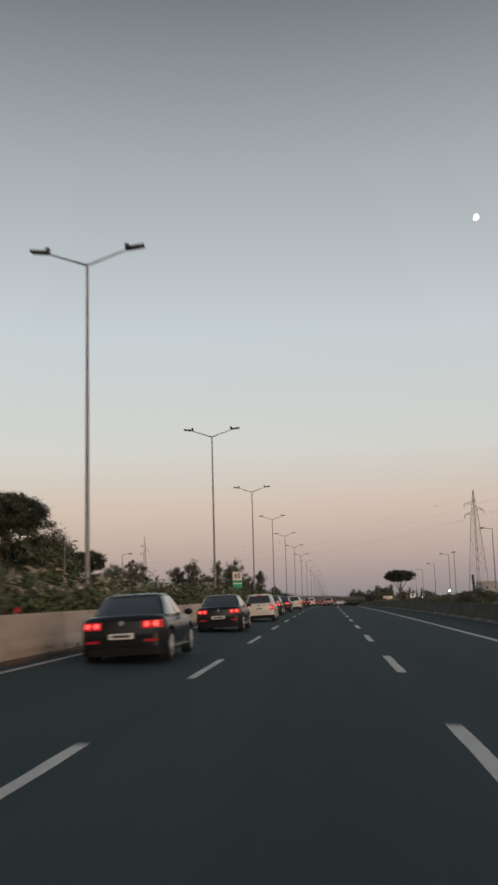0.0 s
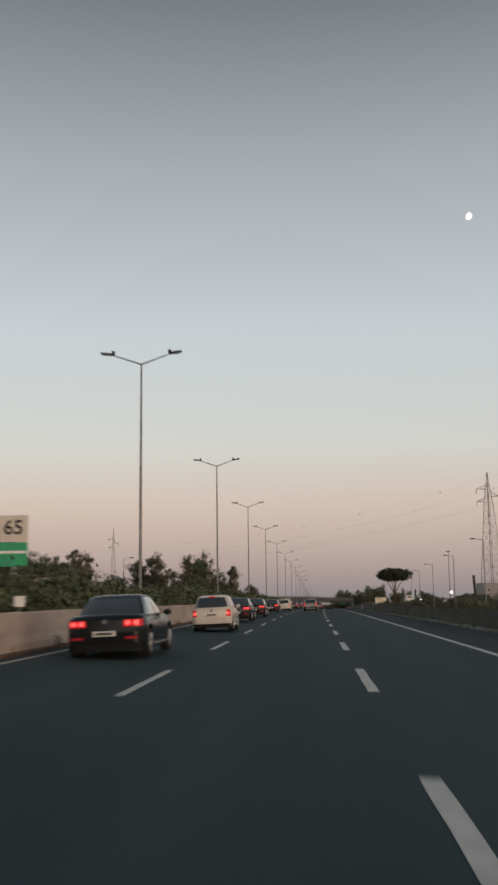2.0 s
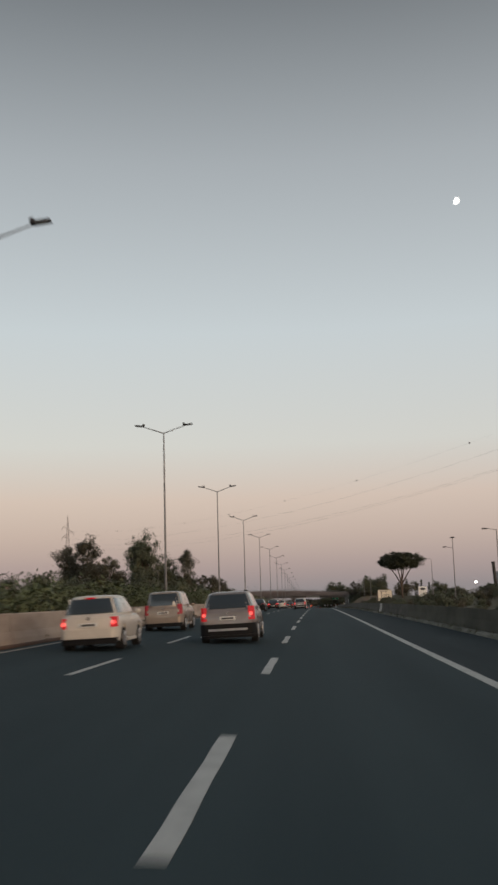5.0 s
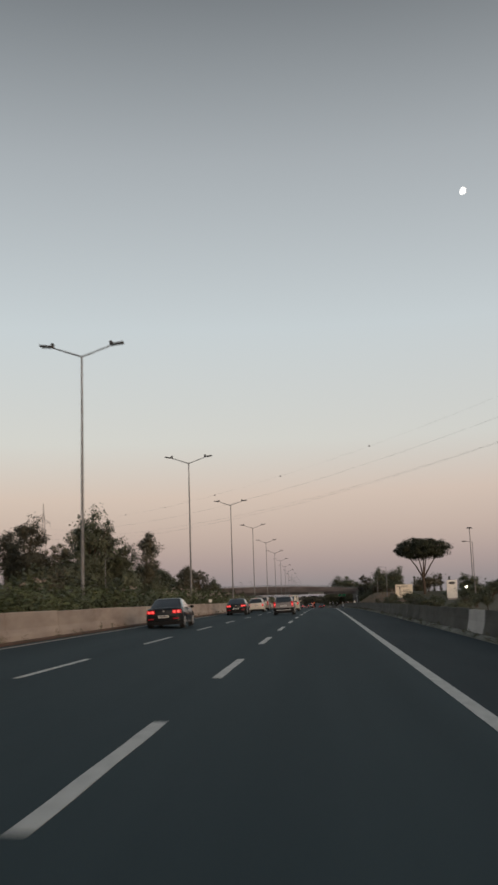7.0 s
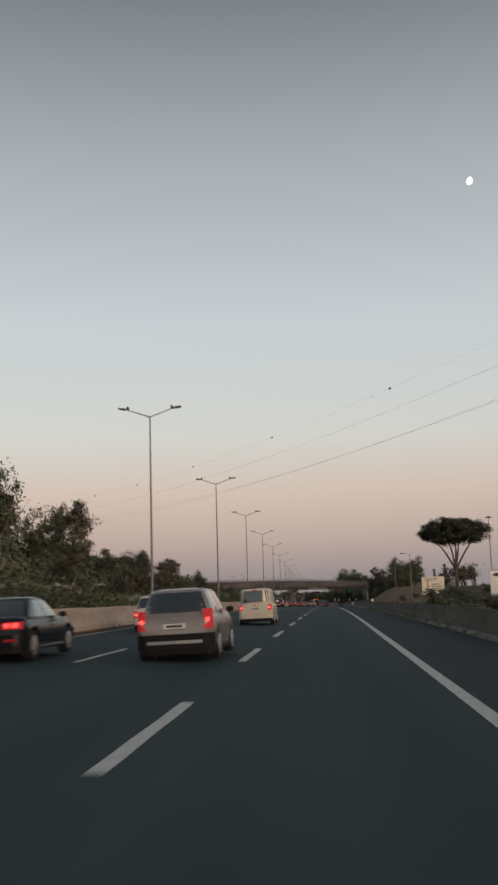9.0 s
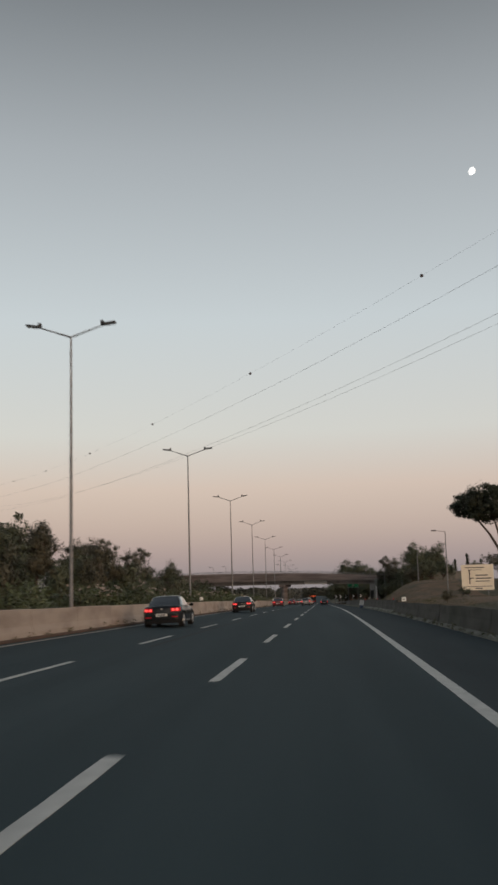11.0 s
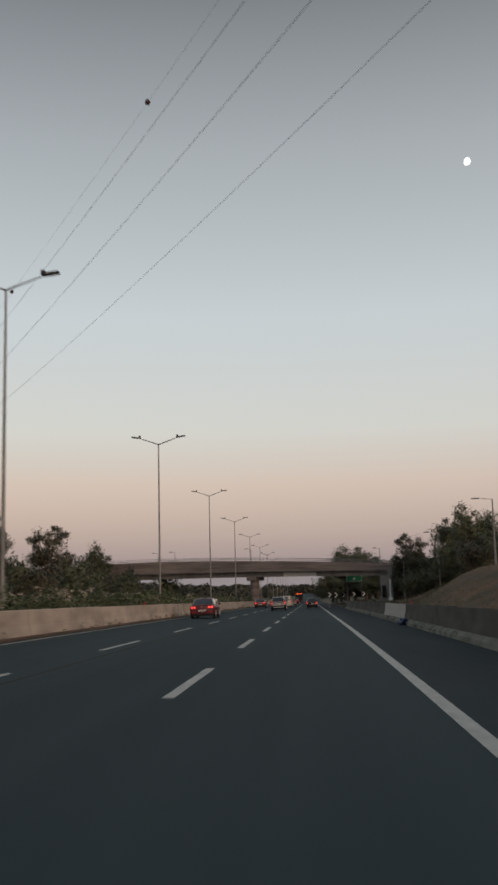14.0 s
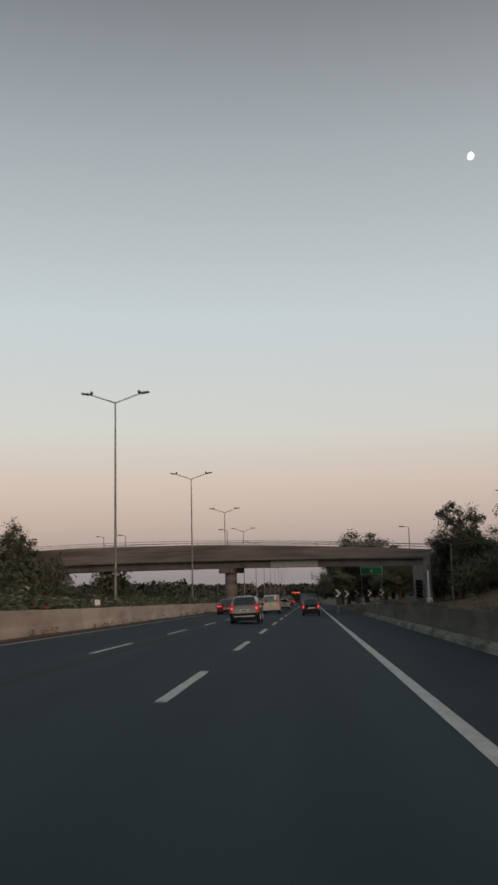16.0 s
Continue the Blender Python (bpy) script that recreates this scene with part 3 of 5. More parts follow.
# beyond the median
for k, (kind, x, y, top, wide) in enumerate((
        (dense[0], -51, 160, 16.0, 1.1), (dense[1], -48, 164, 13.6, 1.2), (dense[2], -57, 164, 13.0, 1.3), (dense[2], -64, 258, 10.4, 1.4), (dense[0], -73, 254, 10.8, 1.4), (dense[0], -64, 276, 12.5, 1.0), (dense[1], -70, 305, 13.0, 1.2),
        (broad[0], -77, 366, 19.0, 0.9), (dense[2], -84, 372, 16.0, 1.0), (broad[1], -71, 466, 23.0, 1.05), (broad[2], -80, 476, 21.5, 1.0), (dense[1], -46, 430, 20.5, 0.75),
        (dense[0], -40, 436, 15.0, 0.8), (poplar[0], -34, 434, 16.6, 0.95), (broad[2], -30, 462, 10.5, 1.0), (broad[0], -31, 500, 11.0, 1.0), (dense[2], -73, 582, 21.5, 0.8),
        (poplar[0], -67, 542, 28.0, 0.8), (broad[1], -75, 670, 22.0, 1.0), (broad[0], -55, 654, 18.5, 1.0), (dense[1], -43, 647, 13.2, 0.9), (broad[2], -62, 640, 17.0, 1.0),
        (broad[1], -66, 620, 18.5, 1.0), (dense[0], -58, 600, 13.5, 1.1), (dense[2], -50, 560, 12.0, 1.1), (broad[2], -86, 560, 20.0, 1.0), (dense[1], -50, 700, 9.0, 1.0), (broad[0], -66, 480, 18.2, 1.0), (dense[2], -84, 500, 12.5, 1.3), (broad[2], -74, 484, 16.0, 1.2),
        (dense[0], -38, 452, 10.5, 1.3), (dense[2], -40, 475, 11.0, 1.3), (dense[1], -37, 498, 8.0, 1.3), (dense[0], -41, 522, 9.4, 1.3), (dense[2], -39, 546, 6.8, 1.3), (dense[1], -43, 572, 7.6, 1.3),
        (dense[0], -42, 598, 6.6, 1.5), (dense[2], -46, 622, 7.0, 1.5), (dense[1], -58, 510, 13.5, 1.2), (dense[0], -54, 480, 13.0, 1.2), (dense[2], -56, 540, 14.0, 1.2))):
    plant(kind, x, y, top, 1.3 * k, wide)
for k, (x, y, top) in enumerate(((-44, 346, 6.8), (-49, 372, 7.4), (-44, 398, 7.2), (-53, 334, 6.4), (-56, 360, 7.6), (-58, 392, 8.4), (-50, 418, 8.6))):
    plant(scrub[k % 3], x, y, top, 0.8 * k, 1.0)
rnd = random.Random(5)
y = 225.0
k = 0
while y < 650:
    x = -27 - rnd.uniform(0, 9)
    hgt = rnd.uniform(4.6, 6.4) if y < 300 else rnd.uniform(5.0, 8.0)
    plant(scrub[k % 3], x, y, hgt, rnd.uniform(0, 6), rnd.uniform(0.75, 1.05) * 0.9)
    y += rnd.uniform(9, 14)
    k += 1

# verge side: scrub, pine, bank trees, cypresses
pine = umbrella_pine()
pine.matrix_basis = Matrix.Translation((34.1, 515.0, terrain(34.1, 515.0))) @ Matrix.Diagonal((0.98, 0.98, 1.0, 1))
for k, (x, y, top, wide) in enumerate(((-56.0, 160, 20.8, 0.82), (-67.5, 250, 15.9, 1.04), (-84, 256, 15.2, 1.0))):
    z = terrain(x, y)
    up = (top - z) / 16.2
    tagged(copy_at(pine, Matrix.Translation((x, y, z)) @ Matrix.Rotation(1.7 * k + 0.6, 4, "Z") @ Matrix.Diagonal((up * wide, up * wide, up, 1))), "broad dark umbrella pine in a row beyond the other carriageway")
for k, (kind, x, y, top, wide) in enumerate((
        (dense[0], 24.8, 566, 12.4, 0.95), (dense[1], 29.5, 578, 12.0, 1.0), (broad[0], 21.8, 611, 12.0, 0.95), (dense[2], 27.0, 596, 12.6, 0.9), (dense[0], 34.0, 604, 14.0, 0.9),
        (dense[1], 24.0, 632, 10.0, 1.0), (dense[2], 40.0, 580, 8.8, 1.0), (dense[0], 14.0, 696, 13.7, 1.3), (dense[1], 22.0, 704, 10.8, 1.3), (dense[2], 16.2, 701, 13.2, 1.3), (dense[0], 20.0, 699, 12.1, 1.3), (dense[2], 24.0, 702, 11.0, 1.3), (dense[1], 12.4, 704, 11.4, 1.1), (dense[1], 26.0, 624, 9.2, 1.1), (dense[2], 30.5, 618, 10.2, 1.1), (dense[0], 29.5, 602, 9.0, 1.0), (dense[0], 11.8, 726, 8.4, 1.4), (dense[1], 14.6, 706, 8.6, 1.3), (dense[2], 18.5, 690, 8.8, 1.4), (dense[0], 28.0, 690, 9.2, 1.1),
        (dense[2], 20.0, 668, 7.5, 1.3), (dense[0], 27.0, 660, 9.0, 1.2), (dense[1], 35.0, 690, 9.0, 1.2), (dense[1], 21.8, 614.5, 7.4, 1.2), (dense[2], 24.4, 609.0, 8.0, 1.2), (dense[0], 27.2, 604.0, 8.8, 1.2), (dense[1], 29.6, 598.0, 9.8, 1.2), (dense[2], 25.2, 617.0, 7.6, 1.3), (dense[0], 31.0, 590.0, 10.4, 1.2), (dense[2], 10.5, 716, 9.5, 1.2), (broad[1], 45.0, 560, 9.5, 1.0),
        (cypress[0], 45.6, 652, 12.4, 1.0), (cypress[0], 50.6, 660, 14.4, 1.0), (cypress[0], 55.6, 664, 12.8, 1.0), (cypress[0], 59.1, 668, 13.8, 1.0), (cypress[0], 63.6, 672, 12.6, 1.0))):
    plant(kind, x, y, top, 0.9 * k + 0.4, wide)
rnd = random.Random(8)
for k in range(40):
    y = 415 + 4.8 * k + rnd.uniform(-3, 3)
    x = rnd.uniform(34, 112)
    plant(scrub[k % 3], x, y, terrain(x, y) + rnd.uniform(2.6, 5.0), rnd.uniform(0, 6), rnd.uniform(1.2, 1.8))
for k in range(46):
    y = 150 + 8.5 * k + rnd.uniform(-3, 3)
    x = rnd.uniform(32, 75) + 0.03 * y
    plant(scrub[(k + 1) % 3], x, y, rnd.uniform(2.4, 4.6) + terrain(x, y) * 0.6, rnd.uniform(0, 6), rnd.uniform(0.9, 1.5))

for k in range(64):
    y = 45 + 6.6 * k + rnd.uniform(-2, 2)
    x = rnd.uniform(12.6, 24)
    plant(scrub[(k + 2) % 3], x, y, terrain(x, y) + rnd.uniform(0.9, 2.0), rnd.uniform(0, 6), rnd.uniform(1.0, 2.0))

for k in range(26):
    y = 540 + 4.2 * k + rnd.uniform(-2, 2)
    x = 21.0 + rnd.uniform(0, 8) + 0.02 * (y - 540)
    plant(scrub[k % 3], x, y, terrain(x, y) + rnd.uniform(2.2, 4.6), rnd.uniform(0, 6), rnd.uniform(0.9, 1.4))

for k in range(16):
    y = 590 + 2.1 * k + rnd.uniform(-1, 1)
    x = 20.2 + 7.5 * (k * 0.618 % 1)
    plant(scrub[k % 3], x, y, terrain(x, y) + rnd.uniform(2.6, 4.2), rnd.uniform(0, 6), rnd.uniform(0.9, 1.2))

for k in range(24):
    y = 512 + 3.9 * k + rnd.uniform(-1.5, 1.5)
    x = rnd.uniform(11.3, 12.6)
    plant(scrub[k % 3], x, y, terrain(x, y) + rnd.uniform(0.9, 1.5), rnd.uniform(0, 6), rnd.uniform(1.2, 1.8))

# oleander hedge: seven bushes grown once, then set out along the median
def oleander(seed, heads):
    rnd = random.Random(seed)
    bush = thing("oleander_bush", "leafy oleander bush with clusters of pale pink flowers in the median" if heads else "leafy green oleander bush without flowers in the median", "bush", BUSH)
    stems = []
    bm = bmesh.new()
    for _ in range(16):
        a, lean = rnd.uniform(0, 6.28), rnd.uniform(0.25, 1.15)
        tip = Vector((math.cos(a) * lean, math.sin(a) * lean * 1.2, rnd.uniform(1.5, 2.45) - 0.35 * lean))
        rod(bm, (math.cos(a) * 0.12, math.sin(a) * 0.12, -0.15), tip, 0.022, 0.01, 3)
        stems.append(tip)
    part("woody_base", bm, M["bark"], bush)
    pts, ways = [], []
    for tip in stems:
        for _ in range(130):
            t = rnd.uniform(0.12, 1.08)
            off = Vector((rnd.gauss(0, 0.24), rnd.gauss(0, 0.26), rnd.gauss(0, 0.17)))
            pts.append(Vector((tip.x * t, tip.y * t, tip.z * t)) + off)
            ways.append((off.normalized() + Vector((tip.x, tip.y, 0.9)).normalized() * 0.9).normalized())
    leaves = new("leaves", leaf_mesh("leaves", pts, 0.118, M["leaf_oleander"], rnd, 0.28, ways))
    leaves.parent = bush
    pts = []
    if not heads:
        return bush
    for tip in rnd.sample(sorted(stems, key=lambda s: -s.z)[:9], heads):
        for _ in range(5):
            c = tip * rnd.uniform(0.85, 1.1) + Vector((rnd.gauss(0, 0.16), rnd.gauss(0, 0.16), rnd.gauss(0.06, 0.1)))
            for _ in range(10):
                pts.append(c + Vector((rnd.gauss(0, 0.05), rnd.gauss(0, 0.05), rnd.gauss(0, 0.04))))
    blooms = new("bloom", leaf_mesh("bloom", pts, 0.045, M["flower"], rnd, 0.8))
    blooms.parent = bush
    tagged(blooms, "pale pink flowers", kind="stuff")
    return bush


bushes = [oleander(100 + k, (0, 3, 0, 5, 0, 2, 6)[k]) for k in range(7)]
rnd = random.Random(17)
spots = []
y = 12.0
while y < 690:
    near_post = abs((y - 34.38 + 20) % 40.248 - 20) < 1.0
    if not (391.9 < y < 399 or 592 < y < 596):
        spots.append((-8.35 + rnd.uniform(-0.35, 0.2) + (-0.7 if near_post else 0), y, rnd.uniform(0.95, 1.2) if y < 330 else rnd.uniform(0.78, 1.16)))
    y += rnd.uniform(1.7, 2.5)
for k, (x, y, s) in enumerate(spots):
    m = Matrix.Translation((x, y, terrain(x, y))) @ Matrix.Rotation(rnd.uniform(0, 6.28), 4, "Z") @ Matrix.Diagonal((s * 1.05, s * 1.1, s * (0.88 if y < 520 else 0.72), 1))
    if k < 7:
        bushes[k].matrix_basis = m
    else:
        copy_at(bushes[rnd.choice((0, 2, 4, 0, 2, 4, 1) if 75 < y < 300 else range(7))], m)

# second, lower row that fills the median, and weeds along the kerbs
rnd = random.Random(23)
pts = []
for _ in range(5200):
    y = rnd.uniform(10, 690)
    if 392 < y < 399:
        continue
    x = -10.4 + rnd.gauss(0, 0.5)
    c = Vector((x, y, terrain(x, y) + rnd.uniform(0.1, 1.5)))
    for _ in range(7):
        pts.append(c + Vector((rnd.gauss(0, 0.25), rnd.gauss(0, 0.25), rnd.gauss(0, 0.2))))
tagged(new("undergrowth", leaf_mesh("undergrowth", pts, 0.16, M["leaf_oleander"], rnd, 0.3)), "dark leafy undergrowth in the median", "undergrowth", kind="stuff")
pts = []
for side, n in ((-5.97, 420), (9.52, 640)):
    for _ in range(n):
        y = rnd.uniform(5, 600)
        c = Vector((side + rnd.gauss(0, 0.05), y, gz(side) + 0.07))
        hgt = rnd.uniform(0.05, 0.3)
        for _ in range(12):
            t = rnd.random()
            pts.append(c + Vector((rnd.gauss(0, 0.05), rnd.gauss(0, 0.12), hgt * t)))
for _ in range(2600):
    y = rnd.uniform(30, 640)
    x = rnd.uniform(10.3, 14.5)
    c = Vector((x, y, terrain(x, y)))
    hgt = rnd.uniform(0.2, 0.9)
    for _ in range(10):
        pts.append(c + Vector((rnd.gauss(0, 0.12), rnd.gauss(0, 0.14), hgt * rnd.random())))
for _ in range(3000):
    y = rnd.uniform(425, 612)
    x = rnd.uniform(10.6, 17.5)
    c = Vector((x, y, terrain(x, y)))
    hgt = rnd.uniform(0.1, 0.5)
    for _ in range(8):
        pts.append(c + Vector((rnd.gauss(0, 0.14), rnd.gauss(0, 0.16), hgt * rnd.random())))
for _ in range(1500):
    y = rnd.uniform(470, 606)
    x = rnd.uniform(17.5, 27)
    c = Vector((x, y, terrain(x, y)))
    hgt = rnd.uniform(0.1, 0.4)
    for _ in range(8):
        pts.append(c + Vector((rnd.gauss(0, 0.16), rnd.gauss(0, 0.16), hgt * rnd.random())))
tagged(new("weeds", leaf_mesh("weeds", pts, 0.085, M["weed"], rnd, 0.14)), "dry weeds along the kerbs and verge", "weeds", kind="stuff")

# far woods that close the view
pts, ways = [], []
for _ in range(1500):
    x, y = rnd.uniform(-640, 640), rnd.uniform(1150, 1560)
    if abs(x) < 22:
        y = rnd.uniform(1515, 1570)
    z = terrain(x, y)
    hgt = rnd.uniform(6, 10.5) + 0.008 * (y - 1150)
    wide = rnd.uniform(6, 10)
    for _ in range(70):
        d = Vector((rnd.gauss(0, 1), rnd.gauss(0, 1), rnd.gauss(0, 1))).normalized()
        q = rnd.uniform(0.8, 1.0)
        pts.append(Vector((x + d.x * wide * q, y + d.y * wide * q, z + hgt * (0.45 + 0.55 * d.z * q))))
        ways.append(d)
near_pts, near_ways = [], []
for _ in range(900):
    x, y = rnd.uniform(30, 300), rnd.uniform(720, 1000)
    x = x if rnd.random() < 0.4 else -x
    z = terrain(x, y)
    hgt = rnd.uniform(3, 7.5)
    for _ in range(160):
        d = Vector((rnd.gauss(0, 1), rnd.gauss(0, 1), rnd.gauss(0, 1))).normalized()
        q = rnd.uniform(0.75, 1.0)
        near_pts.append(Vector((x + d.x * 3.6 * q, y + d.y * 3.6 * q, z + hgt * (0.45 + 0.55 * d.z * q))))
        near_ways.append(d)
tagged(new("copse", leaf_mesh("copse", near_pts, 0.6, M["far_wood"], rnd, 0.55, near_ways)), "low rounded scrub and trees beyond the overpass", "woods", kind="stuff")
tagged(new("far_woods", leaf_mesh("far_woods", pts, 1.5, M["far_wood"], rnd, 0.7, ways)), "distant dark woods along the horizon", "woods", kind="stuff")

# ---- overpass ----
BR_A, BR_U, BR_N = Vector((17.9, 616.5, 0)), Vector((-0.858, 0.514, 0)), Vector((0.514, 0.858, 0))


def on_bridge(s, n, z):
    p = BR_A + BR_U * s + BR_N * n
    return Vector((p.x, p.y, z))


def deck_top(s):
    return 8.1 + 0.068 * s - 0.00058 * s * s


def slab_foot(s):
    return 7.0 + 0.022 * s - 0.00024 * s * s


def beam_foot(s):
    return 6.05 + 0.016 * s - 0.00018 * s * s


def bridge_band(s0, s1, n0, n1, top, foot, steps=24):
    """A long solid that follows the bridge between two depths, with its own crown line."""
    bm = bmesh.new()
    rings = []
    for k in range(steps + 1):
        s = s0 + (s1 - s0) * k / steps
        rings.append([bm.verts.new(on_bridge(s, n, z)) for n, z in ((n0, foot(s)), (n1, foot(s)), (n1, top(s)), (n0, top(s)))])
    for a, b in zip(rings, rings[1:]):
        for i in range(4):
            j = (i + 1) % 4
            bm.faces.new((a[i], a[j], b[j], b[i]))
    bm.faces.new(rings[0])
    bm.faces.new(rings[-1][::-1])
    bmesh.ops.recalc_face_normals(bm, faces=bm.faces)
    return bm


overpass = thing("overpass", "brown-grey concrete road overpass with steel railing across the motorway", "bridge")
DECK_END = 112.0
part("deck", bridge_band(-0.9, DECK_END, 0.25, 10.75, lambda s: deck_top(s) - 0.85, slab_foot), M["bridge"], overpass)
for n0, n1 in ((0.0, 0.34), (10.66, 11.0)):
    part("parapet", bridge_band(-0.9, DECK_END, n0, n1, lambda s: deck_top(s), lambda s: deck_top(s) - 1.0), M["bridge"], overpass)
    part("fascia", bridge_band(-0.9, DECK_END, n0 + (0.06 if n0 < 5 else -0.06), n1 - 0.05, lambda s: deck_top(s) - 1.004, lambda s: slab_foot(s) - 0.02), M["bridge"], overpass, "streaked fascia below the parapet")
    part("drip_ledge", bridge_band(-0.9, DECK_END, n0 - 0.07, n1 + 0.02, lambda s: slab_foot(s) + 0.16, lambda s: slab_foot(s) - 0.03), M["beam"], overpass)
for n in (0.9, 3.5, 6.4, 9.2):
    part("girder", bridge_band(0.3, DECK_END - 1, n, n + 0.8, lambda s: slab_foot(s) - 0.003, beam_foot), M["beam"], overpass, "dark concrete girder")
part("repair_patch", bridge_band(15.5, 23.0, 0.872, 0.9, lambda s: slab_foot(s) - 0.12, lambda s: beam_foot(s) + 0.02, 4), M["new_concrete"], overpass, "pale repaired patch on the girder")
for n in (0.17, 10.83):
    for h in (0.3, 0.62):
        bm = bridge_band(-0.9, DECK_END, n - 0.03, n + 0.03, lambda s: deck_top(s) + h + 0.03, lambda s: deck_top(s) + h - 0.03, 30)
        part("handrail", bm, M["steel"], overpass, "thin steel handrail")
    bm = bmesh.new()
    rod(bm, (0, 0, -0.02), (0, 0, 0.64), 0.03, 0.03, 6)
    me = mesh_of("rail_post", bm, M["steel"])
    for k in range(56):
        ob = new("rail_post", me)
        ob.parent = overpass
        s = -0.8 + 2.0 * k
        ob.location = on_bridge(s, n, deck_top(s))

for s, w in ((30.6, 1.0), (68.0, 1.0)):
    bm = bmesh.new()
    mid = on_bridge(s, 5.5, 0)
    half = Matrix.Translation(mid) @ Matrix.Rotation(math.atan2(BR_N.y, BR_N.x), 4, "Z")
    for n in (-3.4,):
        c = half @ Vector((n, 0, 0))
        rod(bm, (c.x, c.y, -0.4), (c.x, c.y, beam_foot(s) - 0.7), 0.85, 0.85, 18)
    part("pier", bm, M["bridge"], overpass, "round concrete pier", smooth=40)
    bm = bmesh.new()
    box(bm, -4.9, -1.1, beam_foot(s) - 0.72, -1.6, 1.1, beam_foot(s) - 0.004, 0.08)
    bm.transform(half)
    part("pier_cap", bm, M["bridge"], overpass)
turn = Matrix.Translation(BR_A) @ Matrix.Rotation(math.atan2(BR_N.y, BR_N.x), 4, "Z")
bm = bmesh.new()
box(bm, -0.4, -0.2, -0.6, 11.4, 1.2, slab_foot(0) - 0.9, 0.05)
box(bm, -0.4, -1.2, -0.6, 0.2, -0.21, slab_foot(0) + 0.5, 0.04)
box(bm, -0.2, -0.6, slab_foot(0) - 0.88, 11.2, -0.25, slab_foot(0) - 0.03, 0.03)
bm.transform(turn)
part("abutment", bm, M["abutment"], overpass, "grey mossy concrete abutment")

# striped hazard board and pale down-pipe by the abutment
board = thing("hazard_board", "tall hazard board with diagonal dark and white stripes on the abutment", "sign", at=(17.5, 615.4, 1.2))
bm = bmesh.new()
box(bm, -0.4, 0, 0, 0.4, 0.04, 2.3, 0.01)
part("panel", bm, M["sign_black"], board)
for k in range(5):
    bm = bmesh.new()
    z = 0.08 + 0.44 * k
    vs = [bm.verts.new(v) for v in ((-0.4, -0.006, z + 0.28), (0.4, -0.006, z), (0.4, -0.006, z + 0.3), (-0.4, -0.006, z + 0.58 if k < 4 else z + 0.45))]
    bm.faces.new(vs)
    bmesh.ops.solidify(bm, geom=bm.faces[:], thickness=0.004)
    part("stripe", bm, M["bright_sheet"], board)
bm = bmesh.new()
rod(bm, (-0.3, 0.06, -1.7), (-0.3, 0.06, 2.2), 0.03, 0.03, 6)
rod(bm, (0.3, 0.06, -1.7), (0.3, 0.06, 2.2), 0.03, 0.03, 6)
part("mount", bm, M["steel"], board)
pipe = thing("marker_post", "slim white post standing beside the abutment", "post", at=(18.5, 614.2, 0.0))
bm = bmesh.new()
rod(bm, (0, 0, -0.6), (0, 0, 4.6), 0.13, 0.12, 10)
part("shaft", bm, M["bright_sheet"], pipe, smooth=40)
part("plate", plate(-0.35, 0.55, 0.35, 1.35, -0.29, -0.26), M["bright_sheet"], pipe, "square white plate")
bm = bmesh.new()
box(bm, -0.3, -0.25, -0.5, 0.3, 0.25, 0.9, 0.04)
part("plinth", bm, M["new_concrete"], pipe)

# lamps on the overpass
def single_lamp(name, label, category, group, h, reach, lit=False):
    lamp = thing(name, label, category, group)
    bm = bmesh.new()
    rod(bm, (0, 0, -0.6), (0, 0, h), 0.1, 0.05, 10)
    part("pole", bm, M["steel"], lamp, smooth=40)
    bm = bmesh.new()
    rod(bm, (0, 0, h - 0.03), (-reach, 0, h + 0.12), 0.035, 0.03, 6)
    part("arm", bm, M["steel"], lamp)
    bm = bmesh.new()
    box(bm, -reach - 0.62, -0.15, h + 0.06, -reach + 0.02, 0.15, h + 0.2, 0.03)
    part("luminaire", bm, M["dark_steel"], lamp, "dark luminaire head")
    return lamp


bridge_lamp = single_lamp("bridge_lamp", "small single-arm lamp post on the overpass", "street lamp", "overpass lamps", 3.3, 0.7)
spots = [on_bridge(s, 10.4, deck_top(s) - 0.9) for s in (6.2, 37.0, 58.0, 63.0)]
bridge_lamp.matrix_basis = Matrix.Translation(spots[0])
for p in spots[1:]:
    copy_thing(bridge_lamp, Matrix.Translation(p))

# lamps of the side road beyond the verge
side_lamp = single_lamp("side_lamp", "grey single-arm street lamp of a side road, unlit", "street lamp", "side road lamps", 8.6, 1.1)
first = True
for x, y, top in ((26.6, 152, 11.5), (27.0, 215, 10.6), (27.9, 257, 10.2), (27.8, 294, 10.1), (30.1, 353, 11.0), (33.0, 414, 11.7),
                  (21.4, 489.5, 10.3), (21.5, 530.5, 10.3), (22.3, 575.5, 10.2), (20.5, 608, 7.5)):
    z = terrain(x, y)
    m = Matrix.Translation((x, y, z)) @ Matrix.Diagonal((1.15, 1.15, (top - z) / 8.6, 1))
    if first:
        side_lamp.matrix_basis = m
        first = False
    else:
        copy_at(side_lamp, m)

for k in (0, 1, 3, 7):
    x, y, top = -38.6, 139.5 + 39.0 * k, 10.7
    z = terrain(x, y)
    copy_at(side_lamp, Matrix.Translation((x, y, z)) @ Matrix.Rotation(math.pi, 4, "Z") @ Matrix.Diagonal((1.15, 1.15, (top - z) / 8.6, 1)))

